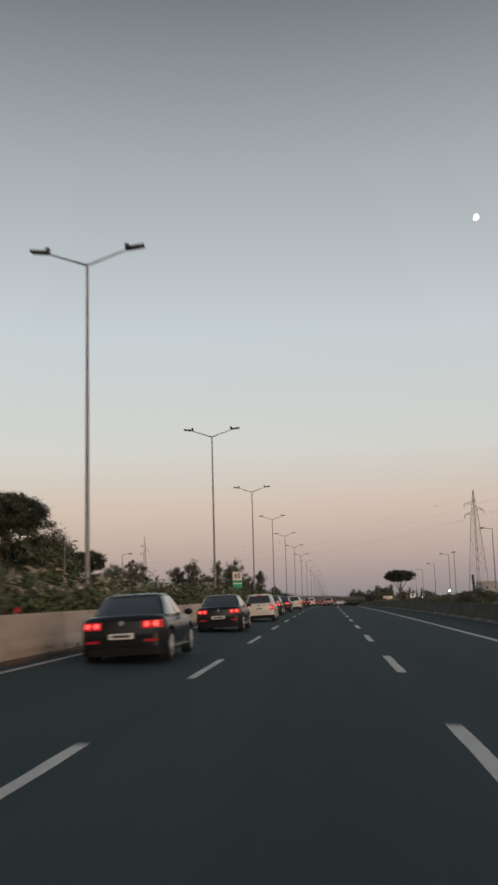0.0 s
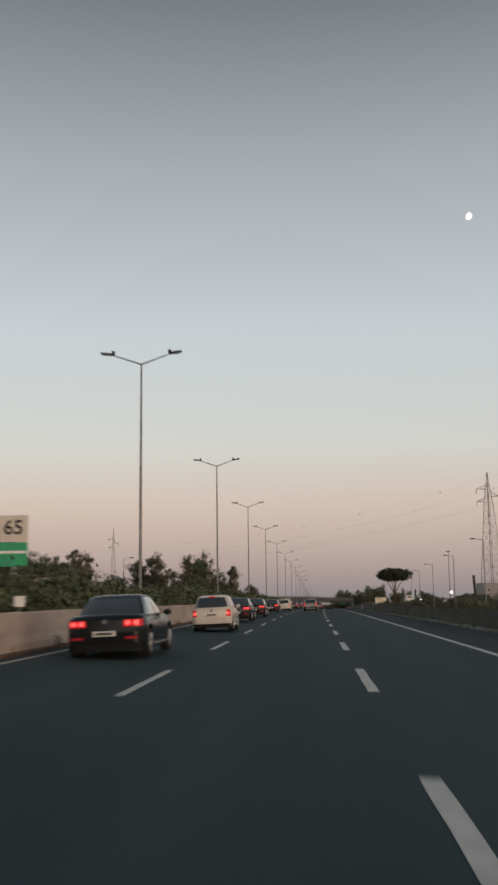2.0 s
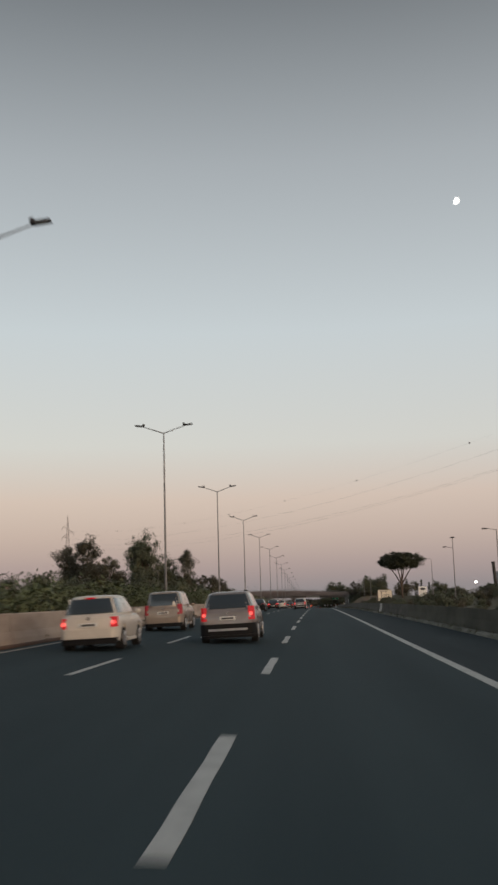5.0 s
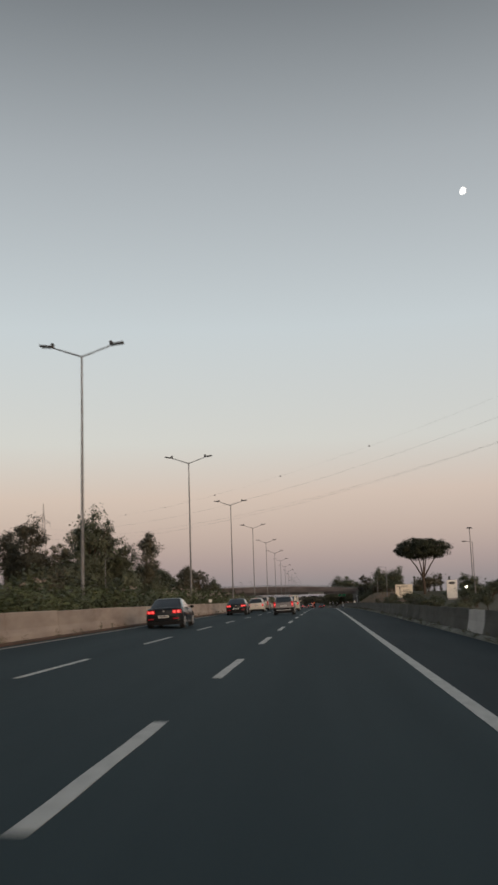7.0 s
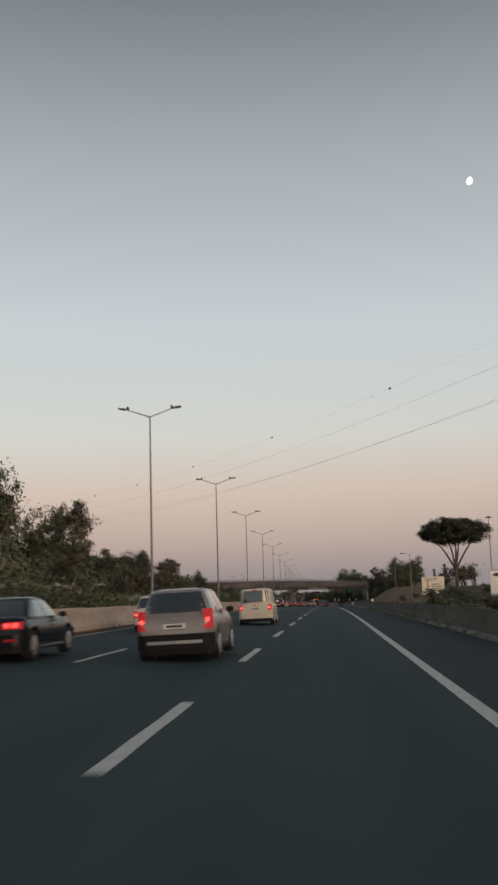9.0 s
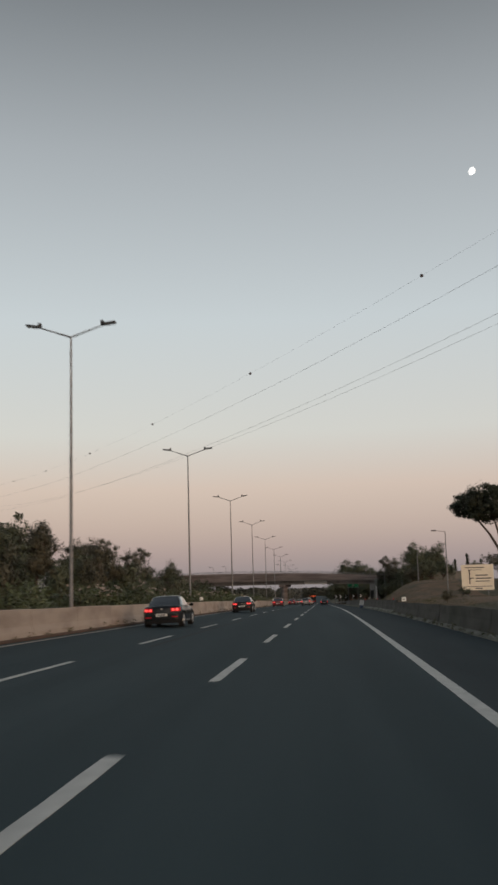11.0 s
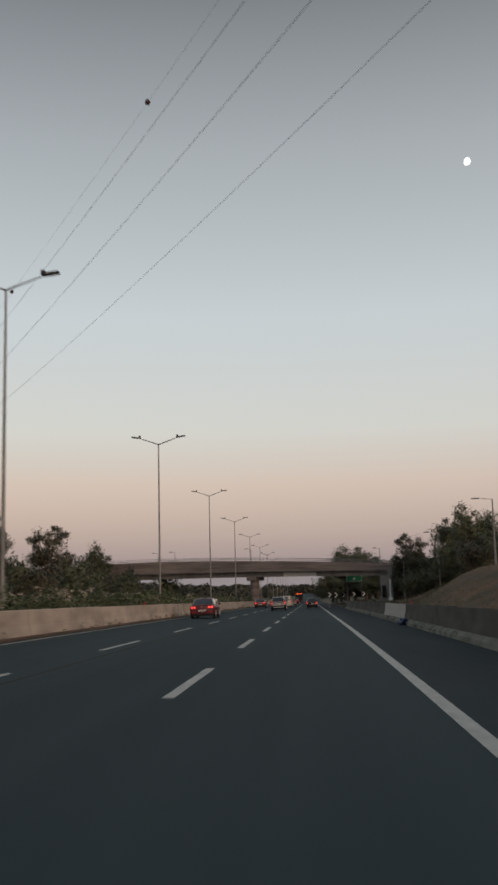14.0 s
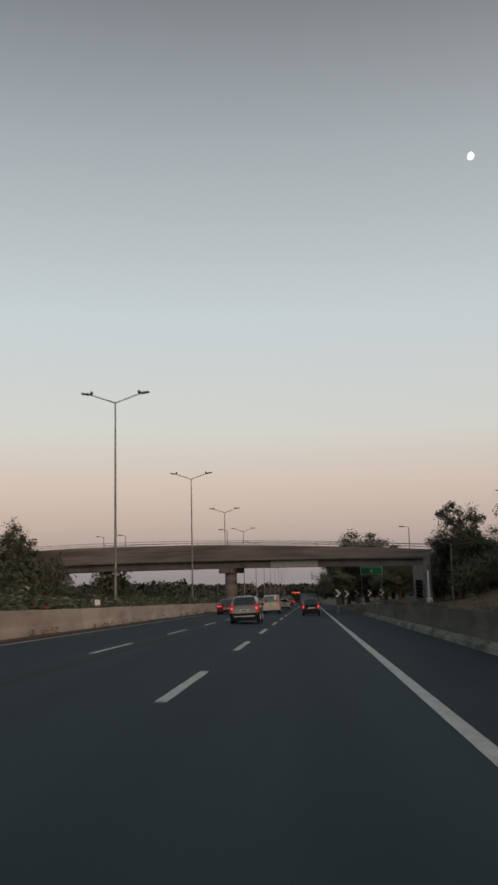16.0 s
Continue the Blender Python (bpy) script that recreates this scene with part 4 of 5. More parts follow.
# tall masts and one lit floodlight
def mast(h):
    m = thing("lighting_mast", "tall slim lighting mast with a ring of lamps", "lighting mast", "tall lighting masts")
    bm = bmesh.new()
    rod(bm, (0, 0, -0.5), (0, 0, h), 0.45, 0.25, 10)
    part("pole", bm, M["steel"], m, smooth=40)
    bm = bmesh.new()
    rod(bm, (0, 0, h - 0.1), (0, 0, h + 0.7), 2.3, 1.3, 14)
    part("head_ring", bm, M["dark_steel"], m)
    return m


mast_a = mast(52.0)
mast_a.matrix_basis = Matrix.Translation((113.0, 910, terrain(113.0, 910)))
flood = thing("floodlight", "lit white floodlight on a short pole", "floodlight", at=(58.6, 500, terrain(58.6, 500)))
bm = bmesh.new()
rod(bm, (0, 0, -0.4), (0, 0, 6.2), 0.07, 0.05, 8)
part("pole", bm, M["steel"], flood)
bm = bmesh.new()
bmesh.ops.create_icosphere(bm, subdivisions=3, radius=0.42, matrix=Matrix.Translation((0, -0.1, 6.4)))
part("lamp", bm, M["lamp_on"], flood, "glowing lamp globe")
copy_thing(flood, Matrix.Translation((44.9, 503.2, terrain(44.9, 503.2))) @ Matrix.Diagonal((0.6, 0.6, 0.46, 1)))

# ---- signs ----
def lettering(text, size, x, z, y, mat, parent):
    cu = bpy.data.curves.new("lettering", "FONT")
    cu.body, cu.size, cu.extrude, cu.offset = text, size, 0.004, 0.011
    cu.align_x, cu.align_y = "CENTER", "CENTER"
    tmp = bpy.data.objects.new("lettering", cu)
    scene.collection.objects.link(tmp)
    bpy.context.view_layer.update()
    me = bpy.data.meshes.new_from_object(tmp.evaluated_get(bpy.context.evaluated_depsgraph_get()))
    bpy.data.objects.remove(tmp)
    me.materials.clear()
    me.materials.append(mat)
    ob = new("lettering", me)
    ob.parent = parent
    ob.matrix_basis = pose(x, y, z, 90, 0, 0)
    return ob


km = thing("kilometre_sign", "white and green kilometre sign reading 65 above the median hedge", "sign", at=(-8.3, 93.6, terrain(-8.3, 93.6) + 0.1))
bm = bmesh.new()
rod(bm, (0, 0.05, -0.5), (0, 0.05, 3.2), 0.045, 0.045, 8)
part("post", bm, M["steel"], km)
part("number_panel", plate(-0.46, 3.07, 0.46, 3.9), M["faded_sheet"], km, "faded pale number panel")
lettering("65", 0.62, 0.0, 3.5, -0.006, M["sign_black"], km)
part("green_panel", plate(-0.46, 2.32, 0.46, 3.055), M["sign_green"], km, "green direction panel")
for z0, z1 in ((2.72, 2.8),):
    part("stripe", plate(-0.42, z0, 0.42, z1, -0.006, -0.002, 0), M["plate_white"], km)

bill = thing("direction_board", "large cream direction board with a black route diagram on the bank", "sign", at=(26.45, 494.5, 0.62))
zt = terrain(26.3, 494.5)
part("panel", plate(-2.35, 1.25, 2.35, 5.0, 0, 0.06), M["sign_yellow"], bill)
for x in (-1.5, 1.5):
    bm = bmesh.new()
    rod(bm, (x, 0.12, zt - 1.2), (x, 0.12, 4.8), 0.07, 0.07, 8)
    part("post", bm, M["steel"], bill)
for x0, z0, x1, z1 in ((-1.25, 2.2, -1.1, 4.2), (-1.1, 2.95, -0.55, 3.07), (-1.33, 4.05, -1.02, 4.25), (-0.3, 3.35, 1.5, 3.5), (-0.3, 2.9, 2.0, 3.05), (-0.3, 2.5, 1.7, 2.62), (-1.8, 4.5, 1.0, 4.62),
                       (-1.2, 4.2, 0.6, 4.26), (-2.1, 1.75, 2.1, 1.82), (-0.4, 1.45, 0.6, 1.6)):
    part("print_bar", plate(x0, z0, x1, z1, -0.006, -0.002, 0), M["sign_black"], bill)

green = thing("exit_sign", "green motorway sign with white border under the overpass", "sign", at=(13.0, 635.0, 0.5))
part("panel", plate(-1.62, 4.15, 1.62, 5.42, 0, 0.05), M["sign_green"], green)
for x0, z0, x1, z1 in ((-1.55, 5.28, 1.55, 5.36), (-1.55, 4.2, 1.55, 4.28), (-1.55, 4.29, -1.47, 5.27), (1.47, 4.29, 1.55, 5.27), (-0.3, 4.62, 0.3, 4.74), (-0.1, 4.5, 0.1, 5.0)):
    part("white_bar", plate(x0, z0, x1, z1, -0.006, -0.002, 0), M["plate_white"], green)
for x in (-1.9, 1.9):
    bm = bmesh.new()
    rod(bm, (x * 0.75, 0.12, -1.1), (x * 0.75, 0.12, 5.35), 0.08, 0.08, 8)
    part("post", bm, M["steel"], green)


def chevron_board():
    b = thing("chevron_sign", "black chevron board with one white arrow on the exit curve", "sign", "chevron boards on the exit curve")
    part("panel", plate(-0.4, 1.62, 0.44, 2.64), M["sign_black"], b)
    bm = bmesh.new()
    pts = ((-0.34, 1.68), (-0.02, 1.68), (0.4, 2.13), (-0.02, 2.58), (-0.34, 2.58), (0.06, 2.13))
    vs = [bm.verts.new((x, -0.006, z)) for x, z in pts]
    bm.faces.new(vs)
    bmesh.ops.solidify(bm, geom=bm.faces[:], thickness=0.004)
    part("arrow", bm, M["bright_sheet"], b, "white arrow")
    bm = bmesh.new()
    rod(bm, (0, 0.06, -0.6), (0, 0.06, 2.6), 0.04, 0.04, 8)
    part("post", bm, M["steel"], b)
    return b


chev = chevron_board()
spots = ((7.4, 611.5, -0.1), (8.9, 623.5, -0.12), (10.8, 635.5, -0.05), (13.4, 648, 0.05), (16.1, 658, 0.15))
chev.matrix_basis = Matrix.Translation(spots[0])
for p in spots[1:]:
    copy_thing(chev, Matrix.Translation(p))

# guard rail round the exit curve
rail = thing("guard_rail", "grey steel guard rail bending along the exit curve", "guard rail")
curve = [(7.1, 604.0), (7.6, 612.5), (8.9, 624.0), (10.9, 636.5), (13.5, 648.8), (16.4, 659.0), (21.0, 672.0), (27.0, 686.0)]
for a, b in zip(curve, curve[1:]):
    bm = bmesh.new()
    va, vb = Vector((*a, -0.15)), Vector((*b, -0.12))
    for z, r in ((0.55, 0.07), (0.72, 0.08)):
        rod(bm, va + Vector((0, 0.15, z)), vb + Vector((0, 0.15, z)), r, r, 6)
    part("rail_beam", bm, M["steel"], rail)
    for t in (0.0, 0.5):
        p = va.lerp(vb, t)
        bm = bmesh.new()
        rod(bm, (p.x, p.y + 0.24, p.z - 0.5), (p.x, p.y + 0.24, p.z + 0.75), 0.05, 0.05, 6)
        part("rail_post", bm, M["steel"], rail)

# small plates and red reflectors standing on the barriers
def marker(name, label, mat, w, h, foot, group):
    t = thing(name, label, "road marker", group)
    part("plate", plate(-w / 2, foot, w / 2, foot + h, 0, 0.02, 0.004), mat, t)
    bm = bmesh.new()
    rod(bm, (0, 0.03, -0.05), (0, 0.03, foot + h * 0.8), 0.02, 0.02, 6)
    part("post", bm, M["steel"], t)
    return t


white_mark = marker("distance_plate", "small white distance plate on the median barrier", M["plate_white"], 0.27, 0.26, 0.12, "distance plates")
red_mark = marker("reflector", "small red reflector on the concrete barrier", M["red_reflector"], 0.10, 0.12, 0.03, "red reflectors")
zt = gz(-6.2) + 1.0
for k, y in enumerate((314.5, 429.5, 544.0, 200.0, 88.0)):
    m = Matrix.Translation((-6.3, y, zt))
    white_mark.matrix_basis = m if k == 0 else white_mark.matrix_basis
    if k:
        copy_thing(white_mark, m)
zr2 = gz(9.95) + 1.05
spots = [(-6.3, y, zt) for y in (20.8, 69.0, 137.5, 499.0, 535.0, 590.0)] + [(9.96, y, zr2 + 0.15) for y in (440.0, 466.0, 497.5, 555.0)]
red_mark.matrix_basis = Matrix.Translation(spots[0])
for p in spots[1:]:
    copy_thing(red_mark, Matrix.Translation(p))
side_plate = thing("verge_sign", "small square white sign on a post behind the verge wall", "sign", at=(10.5, 434.9, terrain(10.5, 434.9) + 0.06))
part("panel", plate(-0.19, 1.1, 0.19, 1.46), M["plate_white"], side_plate)
part("print_bar", plate(-0.11, 1.24, 0.11, 1.3, -0.006, -0.002, 0), M["sign_black"], side_plate)
bm = bmesh.new()
rod(bm, (0, 0.05, -0.5), (0, 0.05, 1.45), 0.03, 0.03, 8)
part("post", bm, M["steel"], side_plate)

def litter(label, mat, x, y, size, seed):
    """A crumpled plastic bag lying against the wall."""
    bm = bmesh.new()
    bmesh.ops.create_icosphere(bm, subdivisions=4, radius=1.0)
    for v in bm.verts:
        n = noise.noise(v.co * 1.6 + Vector((seed, 0, 0))) + 0.6 * noise.noise(v.co * 4.0 + Vector((0, seed, 0)))
        v.co *= 1 + 0.38 * n
        v.co = Vector((v.co.x * size[0], v.co.y * size[1], max(v.co.z, -0.7) * size[2]))
    low = min(v.co.z for v in bm.verts)
    ob = tagged(new("rubbish_bag", mesh_of("rubbish_bag", bm, mat, 35)), label, "rubbish", "rubbish on the shoulder")
    ob.location = (x, y, gz(x) - low)


litter("crumpled blue plastic sheet lying at the foot of the wall", M["blue_plastic"], 9.3, 495.9, (0.26, 0.62, 0.26), 2.0)
litter("crumpled white plastic bag lying at the foot of the wall", M["plate_white"], 9.35, 496.9, (0.16, 0.3, 0.16), 5.0)

# weathered boundary wall on top of the bank
def boundary_wall(x, y, count, top):
    wall = thing("boundary_wall", "low grey concrete boundary wall on top of the earth bank", "wall", at=(x, y, 0))
    for k in range(count):
        foot = terrain(x + 2.3 * k, y) - 0.4
        part("panel", box(bmesh.new(), 2.3 * k + 0.26, 0.03, foot, 2.3 * k + 2.29, 0.2, top - 0.05 * (k % 2), 0.015), M["old_plaster"], wall)
    for k in range(count + 1):
        foot = terrain(x + 2.3 * k, y) - 0.4
        part("pillar", box(bmesh.new(), 2.3 * k, 0, foot, 2.3 * k + 0.25, 0.24, top + 0.08, 0.015), M["old_plaster"], wall)
    return wall


boundary_wall(28.5, 572.0, 3, 6.9)

# ---- buildings beyond the verge ----
def block(name, label, x, y, w, d, h, mat, bays=0, floors=0):
    z = terrain(x + w / 2, y) - 0.6
    b = thing(name, label, "building", at=(x, y, z))
    part("wall", box(bmesh.new(), 0, 0, 0, w, d, h, 0.03), mat, b)
    part("roof_edge", box(bmesh.new(), -0.15, -0.15, h, w + 0.15, d + 0.15, h + 0.35, 0.04), M["plaster"], b)
    for f in range(floors):
        for i in range(bays):
            cx, cz = w * (i + 0.5) / bays, 0.9 + (h - 1.0) * (f + 0.5) / floors
            part("window", box(bmesh.new(), cx - 0.6, -0.03, cz - 0.6, cx + 0.6, 0.05, cz + 0.6, 0.01), M["car_glass"], b, "dark window")
    return b


block("warehouse", "plain grey flat-roofed warehouse beyond the verge", 95, 630, 34, 26, 15.4, M["plaster"], 6, 2)
block("low_building", "low pale roadside building with flat roof", 84, 585, 30, 10, 4.2, M["pale_plaster"], 5, 1)
stack = thing("chimney", "tall black chimney beside the warehouse", "chimney", at=(88.8, 620, terrain(88.8, 620)))
bm = bmesh.new()
rod(bm, (0, 0, -0.5), (-0.9, 0, 18.2), 0.85, 0.75, 14)
part("shaft", bm, M["sign_black"], stack, smooth=40)
bm = bmesh.new()
rod(bm, (-0.9, 0, 18.1), (-0.93, 0, 18.7), 0.9, 0.9, 14)
part("cap", bm, M["dark_steel"], stack)
totem = thing("totem_sign", "tall pale totem sign of a roadside station", "sign", at=(38.7, 488, terrain(38.7, 488)))
part("panel", box(bmesh.new(), -1.4, 0, 0.6, 1.4, 0.35, 5.4, 0.05), M["plate_white"], totem)
part("base", box(bmesh.new(), -1.2, 0.02, -0.4, 1.2, 0.33, 0.59, 0.03), M["plaster"], totem)
bm = bmesh.new()
bmesh.ops.create_circle(bm, cap_ends=True, segments=24, radius=1.0, matrix=Matrix.Translation((0, -0.006, 4.6)) @ Matrix.Rotation(radians(90), 4, "X") @ Matrix.Diagonal((0.9, 0.36, 1, 1)))
bmesh.ops.solidify(bm, geom=bm.faces[:], thickness=0.004)
part("emblem", bm, M["dark_steel"], totem, "dark oval emblem")

# ---- power line ----
PY_A, PY_B = Vector((60.0, 387.0, 0)), Vector((-155.0, 771.0, 0))
WIRE_DIR = (PY_B - PY_A).normalized()
WIRE_SIDE = Vector((WIRE_DIR.y, -WIRE_DIR.x, 0))
SPAN = (PY_B - PY_A).length


def pylon(top, foot_z):
    p = thing("pylon", "grey steel lattice electricity pylon with staggered arms", "pylon", "electricity pylons")
    h = top
    legs = []
    bm = bmesh.new()

    def half(z):
        return 2.6 * (1 - z / h) ** 1.1 + (0.55 if z < h * 0.72 else 0.55 * (h - z) / (h * 0.28)) * 0.9 + 0.06
    levels = [0, 0.1, 0.2, 0.3, 0.39, 0.47, 0.55, 0.62, 0.68, 0.74, 0.8, 0.86, 0.92, 1.0]
    rings = [[Vector((sx * half(h * t), sy * half(h * t), h * t)) for sx, sy in ((-1, -1), (1, -1), (1, 1), (-1, 1))] for t in levels]
    for i in range(4):
        leg = bmesh.new()
        for a, b in zip(rings, rings[1:]):
            rod(leg, a[i], b[i], 0.1, 0.09, 4)
        part("leg", leg, M["lattice"], p)
    for a, b in zip(rings, rings[1:]):
        for i in range(4):
            j = (i + 1) % 4
            rod(bm, a[i], b[j], 0.035, 0.035, 4)
            rod(bm, a[j], b[i], 0.035, 0.035, 4)
            rod(bm, b[i], b[j], 0.035, 0.035, 4)
    part("bracing", bm, M["lattice"], p)
    for side, t in ((-1, 0.87), (1, 0.82), (-1, 0.775)):
        bm = bmesh.new()
        z = h * t
        tip = Vector((side * 4.9, 0, z + 0.1))
        for sy in (-1, 1):
            rod(bm, (side * half(z), sy * half(z), z), tip, 0.07, 0.06, 4)
            rod(bm, (side * half(z), sy * half(z), z + 1.5), tip, 0.06, 0.06, 4)
        for q in (0.3, 0.6):
            rod(bm, Vector((side * half(z), 0, z + 1.5)).lerp(tip, q), Vector((side * half(z), half(z), z)).lerp(tip, q), 0.04, 0.04, 4)
        part("arm", bm, M["lattice"], p)
        bm = bmesh.new()
        rod(bm, tip, tip + Vector((0, 0, -1.5)), 0.09, 0.09, 8)
        part("insulator", bm, M["dark_steel"], p, "hanging insulator string")
    return p


yaw = math.atan2(WIRE_SIDE.y, WIRE_SIDE.x)
z = terrain(PY_A.x, PY_A.y)
tower = pylon(45.2 - z, z)
tower.matrix_basis = Matrix.Translation((PY_A.x - 2.5, PY_A.y, z)) @ Matrix.Rotation(yaw, 4, "Z")
copy_thing(tower, Matrix.Translation((PY_B.x, PY_B.y, terrain(PY_B.x, PY_B.y))) @ Matrix.Rotation(yaw, 4, "Z") @ Matrix.Diagonal((0.8, 0.8, 1.41, 1)))


def wire_z(s):
    return 38.9 + (0.00026 if s < 140 else 0.00018) * (s - 140.0) ** 2


def wire(name, label, off, drop, r, s0=-40.0, s1=SPAN):
    bm = bmesh.new()
    n, sides = 60, 5
    rings = []
    for k in range(n + 1):
        s = s0 + (s1 - s0) * k / n
        p = PY_A + WIRE_DIR * s + WIRE_SIDE * off + Vector((0, 0, wire_z(s) - drop))
        turns = [2 * math.pi * i / sides for i in range(sides)]
        rings.append([bm.verts.new(p + WIRE_SIDE * (r * math.cos(a)) + Vector((0, 0, r * math.sin(a)))) for a in turns])
    for f, g in zip(rings, rings[1:]):
        for i in range(sides):
            bm.faces.new((f[i], f[(i + 1) % sides], g[(i + 1) % sides], g[i]))
    bm.faces.new(rings[0])
    bm.faces.new(rings[-1])
    bmesh.ops.recalc_face_normals(bm, faces=bm.faces)
    return tagged(new(name, mesh_of(name, bm, M["wire"])), label, "power line", "overhead wires")


wire("ground_wire", "thin overhead ground wire with marker balls between pylons", 0.0, 0.0, 0.008)
wire("power_wire", "overhead power conductor crossing the motorway", -1.5, 4.7, 0.016)
wire("power_wire", "overhead power conductor crossing the motorway", -2.0, 10.0, 0.016)
wire("power_wire", "overhead power conductor crossing the motorway", 5.5, 7.5, 0.016)
bm = bmesh.new()
bmesh.ops.create_icosphere(bm, subdivisions=3, radius=0.22)
me = mesh_of("marker_ball", bm, M["ball"], 60)
for k in range(7):
    s = 38.6 + 49.4 * k - (7.5 if k == 0 else 0)
    p = PY_A + WIRE_DIR * s
    ob = tagged(new("marker_ball", me), "round dark aviation marker ball on the ground wire", "marker ball", "marker balls on the wire")
    ob.location = (p.x, p.y, wire_z(s))

# ---- vehicles ----
def paint(name, colour, metal=0.0):
    return material(name, colour, tuple(c * 0.9 for c in colour), 0.24, metal, scale=3, fine=120, bump=0.0, coat=0.0, grain=0.06, gloss=0.32)


def hexa(bm, corners, out, thick):
    """A slab on four corners, thickened along out."""
    out = Vector(out).normalized() * thick
    a = [bm.verts.new(Vector(c)) for c in corners]
    b = [bm.verts.new(Vector(c) + out) for c in corners]
    bm.faces.new(a[::-1])
    bm.faces.new(b)
    for i in range(4):
        j = (i + 1) % 4
        bm.faces.new((a[i], a[j], b[j], b[i]))
    bmesh.ops.recalc_face_normals(bm, faces=bm.faces)
    return bm


def lerp(a, b, t):
    return a + (b - a) * t


def patch(point, us, vs, thick=0.008):
    """A thin curved shell on the grid point(u, v)."""
    bm = bmesh.new()
    grid = [[bm.verts.new(point(u, v)) for u in us] for v in vs]
    for a, b in zip(grid, grid[1:]):
        for i in range(len(us) - 1):
            bm.faces.new((a[i], a[i + 1], b[i + 1], b[i]))
    bmesh.ops.recalc_face_normals(bm, faces=bm.faces)
    bmesh.ops.solidify(bm, geom=bm.faces[:], thickness=thick)
    return bm


def steps(a, b, n):
    return [a + (b - a) * i / n for i in range(n + 1)]


def vehicle(name, label, category, paint_mat, L, W, H, belt, deck, rear, front, roof_w, wheel=0.31, tail="wide", glass_sides=True, cladding=False, lit=True, rails=False):
    """rear, front: (at the belt, at the roof) along the car; deck: height of boot lid and bonnet at the screen."""
    car = thing(name, label, category, "cars on the motorway")
    hw = W / 2
    axles = (0.80, L - 0.84)
    round_in, depth = 0.17, 0.42

    def pinch(end):
        return 1 - round_in * max(0.0, 1 - end / depth) ** 2.2

    def tail_y(x):
        """Where the rounded rear end stands at the distance x from the middle line."""
        q = min(abs(x) / hw, 0.999)
        edge = 0.0 if q <= 1 - round_in else depth * (1 - ((1 - q) / round_in) ** (1 / 2.2))
        return edge + 0.035 * (x / hw) ** 2

    ys = sorted({0.0, 0.025, 0.06, 0.11, 0.18, 0.27, 0.38, L - 0.38, L - 0.25, L - 0.15, L - 0.07, L - 0.02, L} | {a + d * (wheel + 0.06) for a in axles for d in (-1.0, -0.92, -0.7, -0.4, 0, 0.4, 0.7, 0.92, 1.0)} | {rear[0], front[0], L * 0.5})
    bm = bmesh.new()
    rings = []
    for y in ys:
        end = min(y, L - y)
        low = 0.20 + 0.10 * math.exp(-end / 0.10)
        arch = low
        for a in axles:
            d = abs(y - a)
            if d < wheel + 0.06:
                arch = max(arch, wheel + math.sqrt((wheel + 0.06) ** 2 - d * d))
        if y <= rear[0]:
            top = lerp(deck - 0.03, deck, y / max(rear[0], 0.01))
        elif y >= front[0]:
            top = lerp(belt, belt - 0.32, ((y - front[0]) / (L - front[0])) ** 1.6)
        else:
            top = belt
        if end < 0.2:
            top -= 0.10 * (1 - end / 0.2) ** 2
        w = hw * pinch(end)
        mid = lerp(max(low, 0.45), top, 0.5)
        half = [(0, low), (w * 0.80, low), (w * 0.93, max(arch, low + 0.05)), (w * 0.985, max(arch + 0.03, 0.46)), (w * 1.0, max(mid, arch + 0.05)), (w * 0.985, top - 0.17), (w * 0.955, top - 0.08), (w * 0.915, top - 0.03), (w * 0.85, top - 0.003), (w * 0.5, top + 0.022), (0, top + 0.032)]
        rings.append([bm.verts.new((x, y + (0.03 * (x / hw) ** 2 if y < 0.2 else 0), z)) for x, z in half] + [bm.verts.new((-x, y + (0.03 * (x / hw) ** 2 if y < 0.2 else 0), z)) for x, z in half[-2:0:-1]])
    for a, b in zip(rings, rings[1:]):
        n = len(a)
        for i in range(n):
            j = (i + 1) % n
            bm.faces.new((a[i], a[j], b[j], b[i]))
    bm.faces.new(rings[0])
    bm.faces.new(rings[-1])
    bmesh.ops.recalc_face_normals(bm, faces=bm.faces)
    part("body", bm, paint_mat, car, smooth=42)

    # cabin: a rounded plan at each height, drawn in towards the roof
    zb = belt - 0.04

    def plan(t):
        bow = 0.05 * math.sin(math.pi * t)
        r = lerp(rear[0], rear[1], t) - bow * (1 if rear[1] - rear[0] > 0.2 else 0.4)
        f = lerp(front[0], front[1], t) + bow
        return (r + f) / 2, (f - r) / 2, lerp(hw * 0.93, roof_w / 2, t ** 1.35), lerp(zb, H, t)

    def behind(xf, t, out=0.0):
        yc, a, w, z = plan(t)
        return (w * xf, yc - a * (1 - abs(xf) ** 5) ** 0.2 - out, z)

    def ahead(xf, t, out=0.0):
        yc, a, w, z = plan(t)
        return (w * xf, yc + a * (1 - abs(xf) ** 5) ** 0.2 + out, z)

    def beside(s, yf, t, out=0.0):
        yc, a, w, z = plan(t)
        return (s * (w * (1 - abs(yf) ** 5) ** 0.2 + out), yc + a * yf, z)

    bm = bmesh.new()
    n = 32
    rows = []
